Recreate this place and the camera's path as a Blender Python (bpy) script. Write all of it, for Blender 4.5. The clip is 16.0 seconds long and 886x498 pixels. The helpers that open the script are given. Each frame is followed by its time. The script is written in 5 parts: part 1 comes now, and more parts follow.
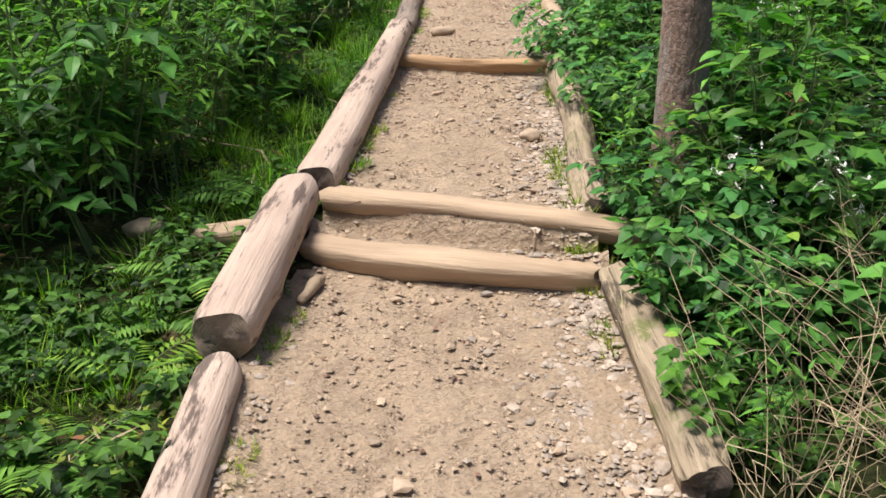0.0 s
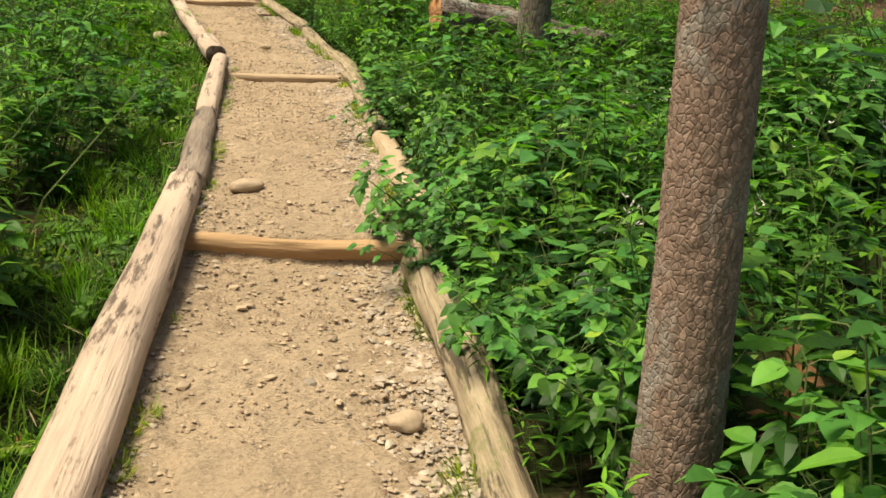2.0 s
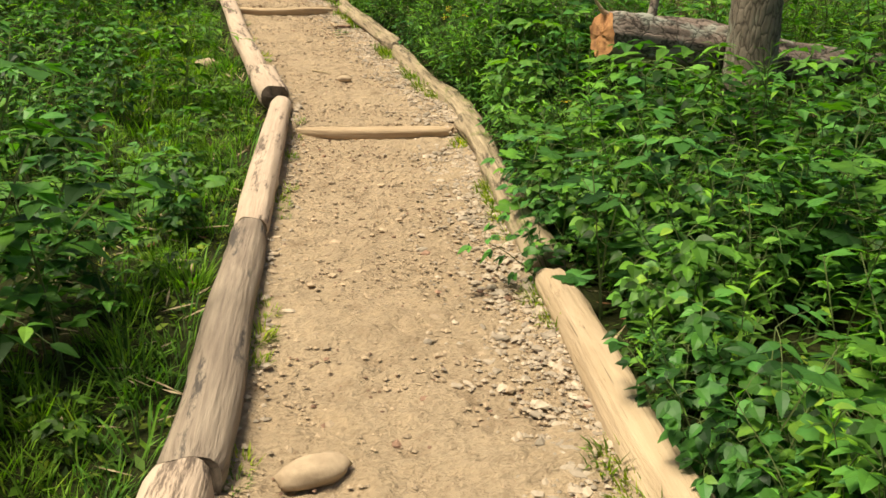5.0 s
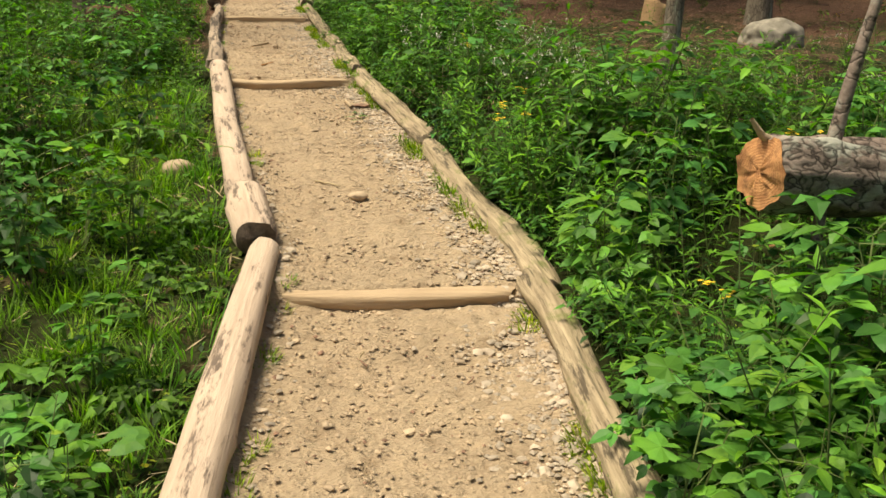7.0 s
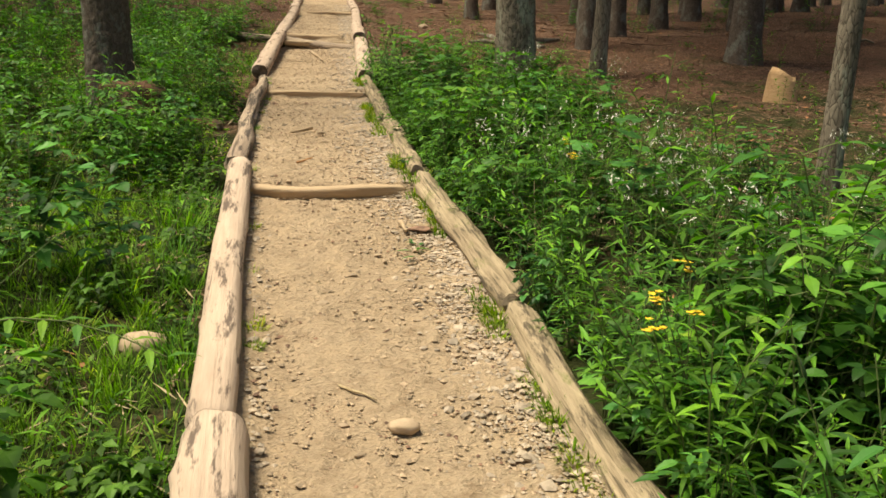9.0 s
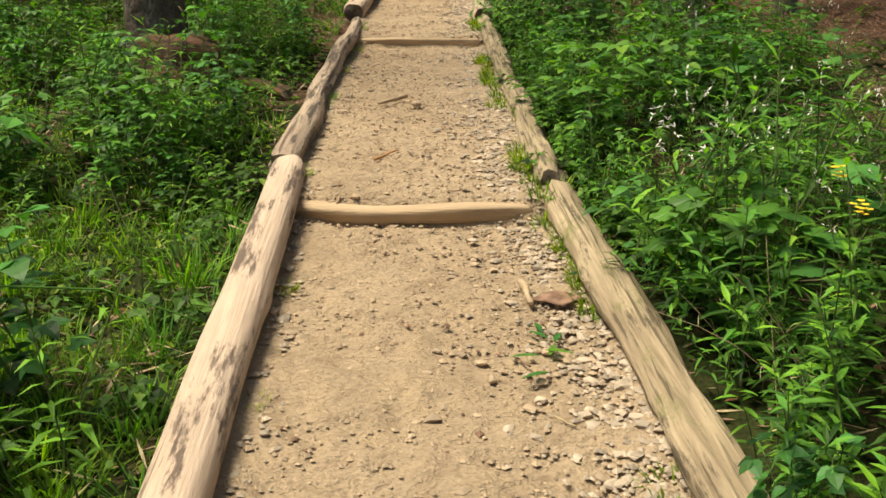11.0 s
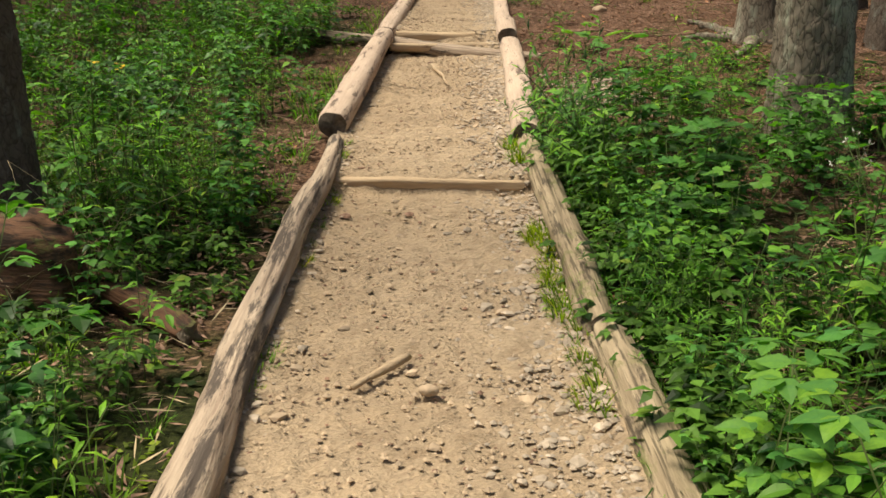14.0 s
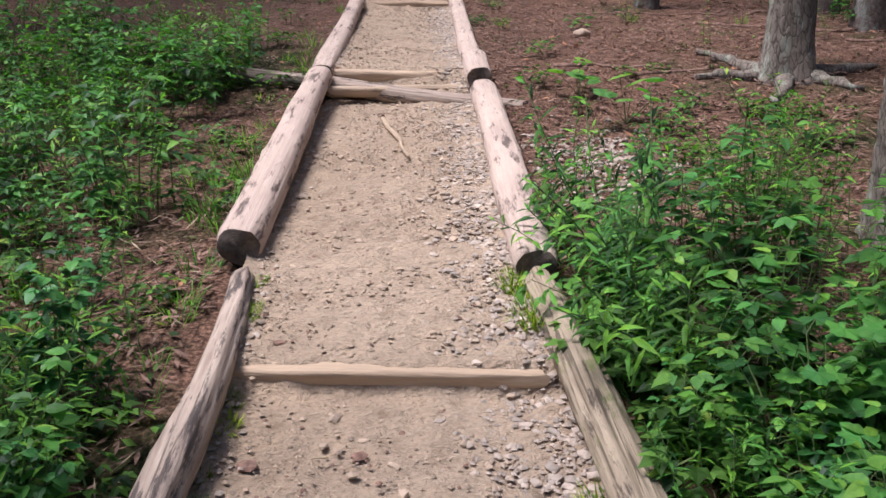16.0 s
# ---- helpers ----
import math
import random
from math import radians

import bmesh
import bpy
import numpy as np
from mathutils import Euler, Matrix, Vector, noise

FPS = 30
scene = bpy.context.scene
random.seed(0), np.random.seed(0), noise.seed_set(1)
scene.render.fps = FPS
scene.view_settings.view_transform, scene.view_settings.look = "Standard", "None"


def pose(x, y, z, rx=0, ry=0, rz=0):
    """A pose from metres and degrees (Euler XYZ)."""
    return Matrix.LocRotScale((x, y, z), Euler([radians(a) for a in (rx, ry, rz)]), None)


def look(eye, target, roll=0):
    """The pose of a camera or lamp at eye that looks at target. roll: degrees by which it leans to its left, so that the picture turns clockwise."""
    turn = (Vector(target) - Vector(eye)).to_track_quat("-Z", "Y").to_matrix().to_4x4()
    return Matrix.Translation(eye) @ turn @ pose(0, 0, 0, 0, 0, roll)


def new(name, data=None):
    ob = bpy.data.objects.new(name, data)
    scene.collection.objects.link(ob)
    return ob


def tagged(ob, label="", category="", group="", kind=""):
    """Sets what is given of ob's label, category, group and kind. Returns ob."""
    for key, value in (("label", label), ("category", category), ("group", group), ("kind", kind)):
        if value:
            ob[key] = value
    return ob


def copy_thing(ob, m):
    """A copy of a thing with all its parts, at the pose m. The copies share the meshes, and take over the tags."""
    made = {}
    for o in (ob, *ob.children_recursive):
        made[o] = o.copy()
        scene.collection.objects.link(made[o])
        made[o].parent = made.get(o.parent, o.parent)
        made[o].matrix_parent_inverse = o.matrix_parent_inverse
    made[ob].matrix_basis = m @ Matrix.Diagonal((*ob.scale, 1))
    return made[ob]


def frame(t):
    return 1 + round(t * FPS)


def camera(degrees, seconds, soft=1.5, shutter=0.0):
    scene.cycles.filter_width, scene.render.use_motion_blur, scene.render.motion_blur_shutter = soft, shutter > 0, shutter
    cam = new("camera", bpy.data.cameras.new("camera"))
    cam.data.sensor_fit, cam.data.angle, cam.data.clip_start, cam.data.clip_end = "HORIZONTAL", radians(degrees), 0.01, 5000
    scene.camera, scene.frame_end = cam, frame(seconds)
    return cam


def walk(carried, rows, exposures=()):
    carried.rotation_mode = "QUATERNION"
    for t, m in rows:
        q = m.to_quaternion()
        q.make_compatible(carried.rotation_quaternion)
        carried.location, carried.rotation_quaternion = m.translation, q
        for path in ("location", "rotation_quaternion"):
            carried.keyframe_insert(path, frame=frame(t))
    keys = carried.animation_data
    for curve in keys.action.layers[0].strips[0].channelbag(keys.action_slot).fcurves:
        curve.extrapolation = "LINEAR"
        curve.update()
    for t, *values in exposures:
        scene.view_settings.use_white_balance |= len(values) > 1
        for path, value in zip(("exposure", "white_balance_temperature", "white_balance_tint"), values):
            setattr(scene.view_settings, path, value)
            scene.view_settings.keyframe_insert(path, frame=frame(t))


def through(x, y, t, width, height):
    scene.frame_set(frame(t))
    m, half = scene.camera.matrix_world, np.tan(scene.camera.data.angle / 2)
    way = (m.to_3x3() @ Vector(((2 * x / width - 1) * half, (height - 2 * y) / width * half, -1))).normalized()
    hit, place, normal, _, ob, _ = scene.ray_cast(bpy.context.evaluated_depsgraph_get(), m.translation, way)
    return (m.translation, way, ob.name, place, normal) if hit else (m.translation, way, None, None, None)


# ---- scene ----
cam = camera(52.3, 16.0, 1.6)
PATH = [
    (0, (0.001, -0.027, 1.508), (0.0, 1.84, 0.792), -0.1),
    (0.5, (-0.104, 0.507, 1.542), (-0.17, 2.394, 0.883), 0.5),
    (1, (-0.108, 0.982, 1.573), (-0.07, 2.88, 0.943), 1.3),
    (1.5, (-0.061, 1.435, 1.651), (0.124, 3.339, 1.069), 2.2),
    (2, (-0.069, 1.957, 1.708), (0.382, 3.823, 1.147), 3.2),
    (2.5, (-0.112, 2.345, 1.745), (0.405, 4.194, 1.184), 1.7),
    (3, (-0.115, 2.796, 1.809), (0.291, 4.667, 1.232), 1.0),
    (3.5, (-0.162, 3.33, 1.82), (0.085, 5.213, 1.195), 0.3),
    (3.7, (-0.171, 3.465, 1.849), (0.064, 5.348, 1.215), 0.1),
    (5.8, (0.102, 5.642, 1.847), (0.408, 7.527, 1.253), 1.7),
    (6, (0.1, 5.828, 1.866), (0.378, 7.708, 1.243), 1.5),
    (6.5, (0.088, 6.343, 2.015), (0.311, 8.222, 1.369), 0.8),
    (7, (0.151, 6.766, 2.053), (0.384, 8.678, 1.513), 0.9),
    (7.5, (0.204, 7.215, 2.124), (0.354, 9.162, 1.69), 0.0),
    (8, (0.182, 7.763, 2.16), (0.305, 9.715, 1.743), 1.0),
    (8.2, (0.193, 7.949, 2.183), (0.304, 9.903, 1.773), 1.1),
    (10.3, (0.336, 10.152, 2.231), (0.313, 12.093, 1.751), -1.1),
    (10.5, (0.329, 10.33, 2.217), (0.231, 12.268, 1.731), -1.6),
    (11, (0.266, 10.865, 2.291), (0.073, 12.767, 1.704), -0.4),
    (11.5, (0.295, 11.365, 2.314), (0.123, 13.259, 1.695), -0.2),
    (12, (0.261, 11.802, 2.36), (0.026, 13.7, 1.773), -0.4),
    (12.5, (0.16, 12.318, 2.47), (-0.136, 14.216, 1.915), -0.8),
    (13, (0.123, 12.848, 2.52), (-0.122, 14.76, 1.989), -0.3),
    (13.5, (0.031, 13.28, 2.559), (-0.174, 15.203, 2.045), -0.4),
    (14, (-0.124, 13.747, 2.649), (-0.327, 15.667, 2.128), -0.3),
    (14.5, (-0.21, 14.273, 2.709), (-0.393, 16.185, 2.154), -0.7),
    (15, (-0.295, 14.819, 2.739), (-0.475, 16.737, 2.202), -1.3),
    (15.5, (-0.368, 15.21, 2.859), (-0.5, 17.138, 2.341), -0.8),
    (16, (-0.4, 15.715, 2.9), (-0.484, 17.642, 2.37), -0.4),
]
# the clip's camera shifts from a rosy to a warm yellow balance and back
TONE = [(0.0, 1.0, 6050, 15), (0.6, 1.0, 6250, 14), (1.5, 1.0, 7500, 5), (8.0, 0.98, 7600, 4), (14.5, 0.98, 7150, 7), (15.4, 1.06, 6750, 13), (16.0, 1.06, 5500, 22)]
walk(cam, [(t, look(eye, target, roll)) for t, eye, target, roll in PATH], TONE)

# ---- light ----
world = bpy.data.worlds.new("sky")
scene.world = world
world.use_nodes = True
SUN_EL, SUN_AZ = 68.0, 268.0
wt = world.node_tree
sky = wt.nodes.new("ShaderNodeTexSky")
sky.sky_type, sky.sun_disc = "NISHITA", False
sky.sun_elevation, sky.sun_rotation = radians(SUN_EL), radians(SUN_AZ)
sky.dust_density, sky.ozone_density = 4.0, 1.0
wt.links.new(sky.outputs[0], wt.nodes["Background"].inputs[0])
wt.nodes["Background"].inputs[1].default_value = 0.058
sun_data = bpy.data.lights.new("sun", "SUN")
sun_data.energy, sun_data.angle, sun_data.color = 3.1, radians(24), (1.0, 0.95, 0.84)
sun = new("sun", sun_data)
sun_way = Vector((math.sin(radians(SUN_AZ)) * math.cos(radians(SUN_EL)), math.cos(radians(SUN_AZ)) * math.cos(radians(SUN_EL)), math.sin(radians(SUN_EL))))
sun.matrix_world = look(sun_way * 40, (0, 0, 0))

# ---- the lie of the land ----
# height of the trail along its length; each step log lifts it a little
TRAIL = [(-6, -0.5), (-3, -0.25), (0, 0.03), (2.95, 0.20), (3.06, 0.20), (3.13, 0.31), (3.17, 0.31), (3.21, 0.235), (3.345, 0.225), (3.41, 0.362), (3.6, 0.368), (5.88, 0.46), (5.96, 0.45), (6.03, 0.572),
         (10.28, 0.795), (10.36, 0.785), (10.43, 0.87), (14.38, 1.30), (14.46, 1.29), (14.53, 1.39), (18.24, 1.70), (18.33, 1.695), (18.40, 1.793), (22.1, 2.2), (22.3, 2.22), (22.36, 2.30), (22.44, 2.30),
         (22.54, 2.425), (26.7, 2.81), (26.86, 2.915), (40, 4.2), (90, 9.5)]
SKEW = [(2.4, 0.0), (3.05, 0.30), (3.4, 0.45), (4.2, 0.40), (5.9, 0.2), (7.0, 0.0), (21.5, 0.0), (22.2, 0.3), (22.6, 0.1), (24, 0)]
LEFT = [(-6, -0.55), (1.8, -0.58), (2.5, -0.59), (3.1, -0.51), (3.7, -0.46), (4.2, -0.41), (5.6, -0.31), (6.9, -0.235), (8.3, -0.19), (10.5, -0.11), (11.0, -0.13), (11.7, -0.27),
        (13.6, -0.60), (15.0, -0.85), (17.2, -1.10), (19.4, -1.33), (22.2, -1.50), (26.9, -1.84), (34, -2.4)]
RIGHT = [(-6, 0.6), (1.9, 0.57), (3.5, 0.54), (4.0, 0.57), (5.1, 0.67), (6.5, 0.79), (7.7, 0.85), (8.6, 0.90), (10.3, 0.95), (11.0, 0.90), (11.5, 0.82), (12.5, 0.68), (13.3, 0.58),
         (14.8, 0.30), (15.7, 0.14), (17.8, -0.09), (19.1, -0.25), (22.0, -0.48), (26.8, -0.78), (34, -1.3)]


def along(table, y):
    return np.interp(y, [k[0] for k in table], [k[1] for k in table])


def trail_z(y):
    return along(TRAIL, y)


def smooth_z(y):
    return sum(trail_z(np.asarray(y, float) + d) for d in (-0.9, -0.6, -0.3, 0, 0.3, 0.6, 0.9)) / 7


def waves(x, y, f, seed):
    """Cheap smooth unevenness for arrays."""
    r = np.random.RandomState(seed)
    out = np.zeros(np.broadcast(x, y).shape)
    for k in range(7):
        a, p, s = r.uniform(0, math.tau), r.uniform(0, math.tau), f * (1 + 0.45 * k)
        out = out + np.sin(s * (x * math.cos(a) + y * math.sin(a)) + p) / (1 + 0.5 * k)
    return out / 2.6


def grains(x, y, f, seed, octaves=3):
    """Lattice noise for arrays, about -1 to 1, f cells to the metre."""
    out, total = 0.0, 0.0
    for k in range(octaves):
        table = np.random.RandomState(seed + k).uniform(-1, 1, (256, 256))
        u, v = np.asarray(x, float) * f * 2 ** k + 61.7, np.asarray(y, float) * f * 2 ** k + 83.1
        i, j = np.floor(u).astype(int), np.floor(v).astype(int)
        a, b = u - i, v - j
        a, b = a * a * (3 - 2 * a), b * b * (3 - 2 * b)
        i0, i1, j0, j1 = i % 256, (i + 1) % 256, j % 256, (j + 1) % 256
        out = out + ((table[i0, j0] * (1 - a) + table[i1, j0] * a) * (1 - b) + (table[i0, j1] * (1 - a) + table[i1, j1] * a) * b) * 0.55 ** k
        total += 0.55 ** k
    return out / total * 1.5


def beside(x, y):
    """Distance outwards from the trail's edge (negative on the trail)."""
    return np.maximum(along(LEFT, y) - x, x - along(RIGHT, y))


def ground_z(x, y):
    x, y = np.asarray(x, float), np.asarray(y, float)
    d = beside(x, y)
    side = np.where(x < (along(LEFT, y) + along(RIGHT, y)) / 2, 1.0, 0.0)
    out = np.clip(d / 0.5, 0, 1)
    drop = -0.05 - 0.07 * side * out * np.clip((16 - y) / 5, 0, 1)
    bumps = 0.05 * out * waves(x, y, 1.6, 3) + 0.02 * out * waves(x, y, 6.0, 4)
    far = np.clip((np.abs(x) - 3) / 12, 0, 1)
    return smooth_z(y) + np.where(d < 0.0, -0.14, drop) + bumps + 0.35 * far * waves(x, y, 0.4, 8)


# ---- node helpers ----
def material(name):
    m = bpy.data.materials.new(name)
    m.use_nodes = True
    return m, m.node_tree, m.node_tree.nodes["Principled BSDF"]


def node(nt, kind, **values):
    n = nt.nodes.new(kind)
    for key, v in values.items():
        n.inputs[key].default_value = v
    return n


def ramp(nt, source, stops):
    n = nt.nodes.new("ShaderNodeValToRGB")
    while len(n.color_ramp.elements) < len(stops):
        n.color_ramp.elements.new(0.5)
    for e, (p, c) in zip(n.color_ramp.elements, stops):
        e.position, e.color = p, (*c, 1) if len(c) == 3 else c
    nt.links.new(source, n.inputs[0])
    return n.outputs[0]


def mixed(nt, fac, a, b, how="MIX"):
    n = nt.nodes.new("ShaderNodeMix")
    n.data_type, n.blend_type = "RGBA", how
    for socket, v in ((n.inputs[0], fac), (n.inputs[6], a), (n.inputs[7], b)):
        if isinstance(v, (int, float)):
            socket.default_value = v
        elif isinstance(v, tuple):
            socket.default_value = (*v, 1)
        else:
            nt.links.new(v, socket)
    return n.outputs[2]


def coords(nt, scale=(1, 1, 1), which="Object"):
    tc = nt.nodes.new("ShaderNodeTexCoord")
    mp = nt.nodes.new("ShaderNodeMapping")
    mp.inputs["Scale"].default_value = scale
    nt.links.new(tc.outputs[which], mp.inputs[0])
    return mp.outputs[0]


def noise_tex(nt, vec, scale, detail=4.0, rough=0.6, w=None):
    n = nt.nodes.new("ShaderNodeTexNoise")
    n.inputs["Scale"].default_value, n.inputs["Detail"].default_value, n.inputs["Roughness"].default_value = scale, detail, rough
    if w is not None:
        n.noise_dimensions = "4D"
        nt.links.new(w, n.inputs["W"])
    nt.links.new(vec, n.inputs["Vector"])
    return n.outputs["Fac"]


def times(nt, a, b):
    n = nt.nodes.new("ShaderNodeMath")
    n.operation = "MULTIPLY"
    nt.links.new(a, n.inputs[0])
    if isinstance(b, (int, float)):
        n.inputs[1].default_value = b
    else:
        nt.links.new(b, n.inputs[1])
    return n.outputs[0]


def bumped(nt, bsdf, height, strength=0.4, distance=0.01):
    b = nt.nodes.new("ShaderNodeBump")
    b.inputs["Strength"].default_value, b.inputs["Distance"].default_value = strength, distance
    nt.links.new(height, b.inputs["Height"])
    nt.links.new(b.outputs[0], bsdf.inputs["Normal"])


def chance(nt):
    """A number of its own for each object, spread over 0 to 40."""
    return times(nt, nt.nodes.new("ShaderNodeObjectInfo").outputs["Random"], 40.0)


def dirt_material():
    m, nt, b = material("sandy_trail_dirt")
    v = coords(nt)
    big, mid, fine = noise_tex(nt, v, 1.3, 3), noise_tex(nt, v, 9, 6, 0.62), noise_tex(nt, v, 60, 4, 0.65)
    speck = noise_tex(nt, coords(nt, (1.0, 1.7, 1)), 34, 3, 0.6)
    col = ramp(nt, big, [(0.3, (0.395, 0.294, 0.196)), (0.7, (0.485, 0.368, 0.252))])
    col = mixed(nt, 0.7, col, ramp(nt, mid, [(0.30, (0.62, 0.57, 0.52)), (0.46, (0.95, 0.95, 0.95)), (0.70, (1.12, 1.09, 1.04))]), "MULTIPLY")
    col = mixed(nt, 0.5, col, ramp(nt, fine, [(0.33, (0.6, 0.56, 0.52)), (0.52, (1, 1, 1)), (0.75, (1.12, 1.1, 1.07))]), "MULTIPLY")
    col = mixed(nt, ramp(nt, speck, [(0.645, (0, 0, 0)), (0.70, (0.6, 0.6, 0.6))]), col, (0.18, 0.12, 0.077))
    nt.links.new(col, b.inputs["Base Color"])
    b.inputs["Roughness"].default_value, b.inputs["Specular IOR Level"].default_value = 0.95, 0.15
    lumps = noise_tex(nt, coords(nt, (0.8, 1.5, 1)), 34, 5, 0.65)
    bumped(nt, b, mixed(nt, 0.2, mixed(nt, 0.75, mid, lumps), fine), 1.0, 0.05)
    return m


def soil_material():
    m, nt, b = material("mossy_soil_plant_shade")
    v = coords(nt)
    big, mid, fine = noise_tex(nt, v, 0.7, 4), noise_tex(nt, v, 5, 6, 0.7), noise_tex(nt, v, 55, 4, 0.7)
    brown = ramp(nt, fine, [(0.34, (0.022, 0.012, 0.007)), (0.5, (0.10, 0.052, 0.031)), (0.68, (0.31, 0.175, 0.112))])
    # moss green taken near black: shade between the plants put into its colour
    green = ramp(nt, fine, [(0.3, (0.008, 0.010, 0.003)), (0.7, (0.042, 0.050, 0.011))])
    sep = nt.nodes.new("ShaderNodeSeparateXYZ")
    nt.links.new(v, sep.inputs[0])
    # more of this shade-dark green before y = 15, fading out by 20
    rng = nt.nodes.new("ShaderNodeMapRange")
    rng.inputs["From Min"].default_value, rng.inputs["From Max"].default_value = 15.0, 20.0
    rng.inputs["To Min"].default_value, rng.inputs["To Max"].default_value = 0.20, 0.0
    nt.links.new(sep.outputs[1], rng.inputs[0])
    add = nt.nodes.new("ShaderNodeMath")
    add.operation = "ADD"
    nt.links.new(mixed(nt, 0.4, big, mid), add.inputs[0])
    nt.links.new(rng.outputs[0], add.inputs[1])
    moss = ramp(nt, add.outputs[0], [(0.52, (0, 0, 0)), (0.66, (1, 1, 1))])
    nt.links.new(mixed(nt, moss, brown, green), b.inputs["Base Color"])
    b.inputs["Roughness"].default_value, b.inputs["Specular IOR Level"].default_value = 0.95, 0.2
    bumped(nt, b, mixed(nt, 0.5, mid, fine), 0.8, 0.03)
    return m


def wood_material(name, light, dark, patch, patch_at=0.6, moss=0.0, split_at=0.64):
    """Weathered log: the grain runs along the object's x axis; dark patches where bark or damp stays."""
    m, nt, b = material(name)
    w = chance(nt)
    grain = noise_tex(nt, coords(nt, (3, 46, 46)), 1.0, 5, 0.65, w)
    broad = noise_tex(nt, coords(nt, (1.6, 5, 5)), 1.0, 4, 0.6, w)
    crack = noise_tex(nt, coords(nt, (1.3, 60, 60)), 1.0, 3, 0.55, w)
    blot = noise_tex(nt, coords(nt, (2.4, 14, 14)), 1.0, 8, 0.74, w)
    col = mixed(nt, ramp(nt, grain, [(0.32, (0, 0, 0)), (0.66, (1, 1, 1))]), dark, light)
    col = mixed(nt, 0.8, col, ramp(nt, broad, [(0.3, (0.72, 0.68, 0.66)), (0.65, (1.05, 1.03, 1.0))]), "MULTIPLY")
    col = mixed(nt, ramp(nt, crack, [(split_at, (0, 0, 0)), (split_at + 0.06, (0.8, 0.8, 0.8))]), col, tuple(0.35 * c for c in dark))
    col = mixed(nt, ramp(nt, blot, [(patch_at, (0, 0, 0)), (patch_at + 0.06, (0.85, 0.85, 0.85))]), col, patch)
    if moss:
        gm = noise_tex(nt, coords(nt, (6, 9, 9)), 1.0, 5, 0.7, w)
        col = mixed(nt, ramp(nt, gm, [(0.62 - moss, (0, 0, 0)), (0.74 - moss, (0.8, 0.8, 0.8))]), col, (0.13, 0.15, 0.04))
    nt.links.new(col, b.inputs["Base Color"])
    b.inputs["Roughness"].default_value, b.inputs["Specular IOR Level"].default_value = 0.85, 0.25
    bumped(nt, b, mixed(nt, 0.35, mixed(nt, 0.5, grain, crack), blot), 1.0, 0.022)
    return m


def endgrain_material(name, light, dark):
    m, nt, b = material(name)
    w = chance(nt)
    v = coords(nt)
    wave = nt.nodes.new("ShaderNodeTexWave")
    wave.wave_type, wave.rings_direction = "RINGS", "X"
    wave.inputs["Scale"].default_value, wave.inputs["Distortion"].default_value, wave.inputs["Detail"].default_value = 30, 4.5, 4
    nt.links.new(v, wave.inputs["Vector"])
    blot = noise_tex(nt, v, 22, 5, 0.65, w)
    rag = noise_tex(nt, v, 34, 6, 0.75, w)
    col = mixed(nt, ramp(nt, mixed(nt, 0.96, wave.outputs["Fac"], rag), [(0.32, (0, 0, 0)), (0.66, (1, 1, 1))]), dark, light)
    col = mixed(nt, ramp(nt, blot, [(0.48, (0, 0, 0)), (0.66, (0.8, 0.8, 0.8))]), col, tuple(0.45 * c for c in dark))
    nt.links.new(col, b.inputs["Base Color"])
    b.inputs["Roughness"].default_value = 0.9
    bumped(nt, b, mixed(nt, 0.85, wave.outputs["Fac"], rag), 0.7, 0.008)
    return m


def bark_material(name, light, dark, lichen, scale=24.0, stretch=(1, 1, 0.55), seam=0.6):
    m, nt, b = material(name)
    w = chance(nt)
    v = coords(nt, stretch)
    vor = nt.nodes.new("ShaderNodeTexVoronoi")
    vor.feature, vor.inputs["Scale"].default_value = "DISTANCE_TO_EDGE", scale
    wob = nt.nodes.new("ShaderNodeVectorMath")
    wob.operation = "ADD"
    nz = nt.nodes.new("ShaderNodeTexNoise")
    nz.inputs["Scale"].default_value = 18
    nt.links.new(v, nz.inputs["Vector"])
    sc = nt.nodes.new("ShaderNodeVectorMath")
    sc.operation = "SCALE"
    sc.inputs["Scale"].default_value = 1.5 / scale
    nt.links.new(nz.outputs["Color"], sc.inputs[0])
    nt.links.new(v, wob.inputs[0])
    nt.links.new(sc.outputs[0], wob.inputs[1])
    nt.links.new(wob.outputs[0], vor.inputs["Vector"])
    cell = nt.nodes.new("ShaderNodeTexVoronoi")
    cell.inputs["Scale"].default_value = scale
    nt.links.new(wob.outputs[0], cell.inputs["Vector"])
    fine, big = noise_tex(nt, v, 60, 5, 0.7, w), noise_tex(nt, v, 7, 5, 0.65, w)
    crack = ramp(nt, vor.outputs["Distance"], [(0.0, (0.0, 0.0, 0.0)), (0.16, (1, 1, 1))])
    bw = nt.nodes.new("ShaderNodeRGBToBW")
    nt.links.new(cell.outputs["Color"], bw.inputs[0])
    col = mixed(nt, mixed(nt, 0.5, ramp(nt, fine, [(0.3, (0, 0, 0)), (0.7, (1, 1, 1))]), bw.outputs[0]), dark, light)
    col = mixed(nt, ramp(nt, big, [(0.52, (0, 0, 0)), (0.62, (0.8, 0.8, 0.8))]), col, lichen)
    col = mixed(nt, 1.0, col, ramp(nt, mixed(nt, 0.3, crack, fine), [(0.1, (seam, 0.96 * seam, 0.93 * seam)), (0.55, (1, 1, 1))]), "MULTIPLY")
    nt.links.new(col, b.inputs["Base Color"])
    b.inputs["Roughness"].default_value, b.inputs["Specular IOR Level"].default_value = 0.9, 0.2
    bumped(nt, b, mixed(nt, 0.6, crack, fine), 0.7, 0.008)
    return m


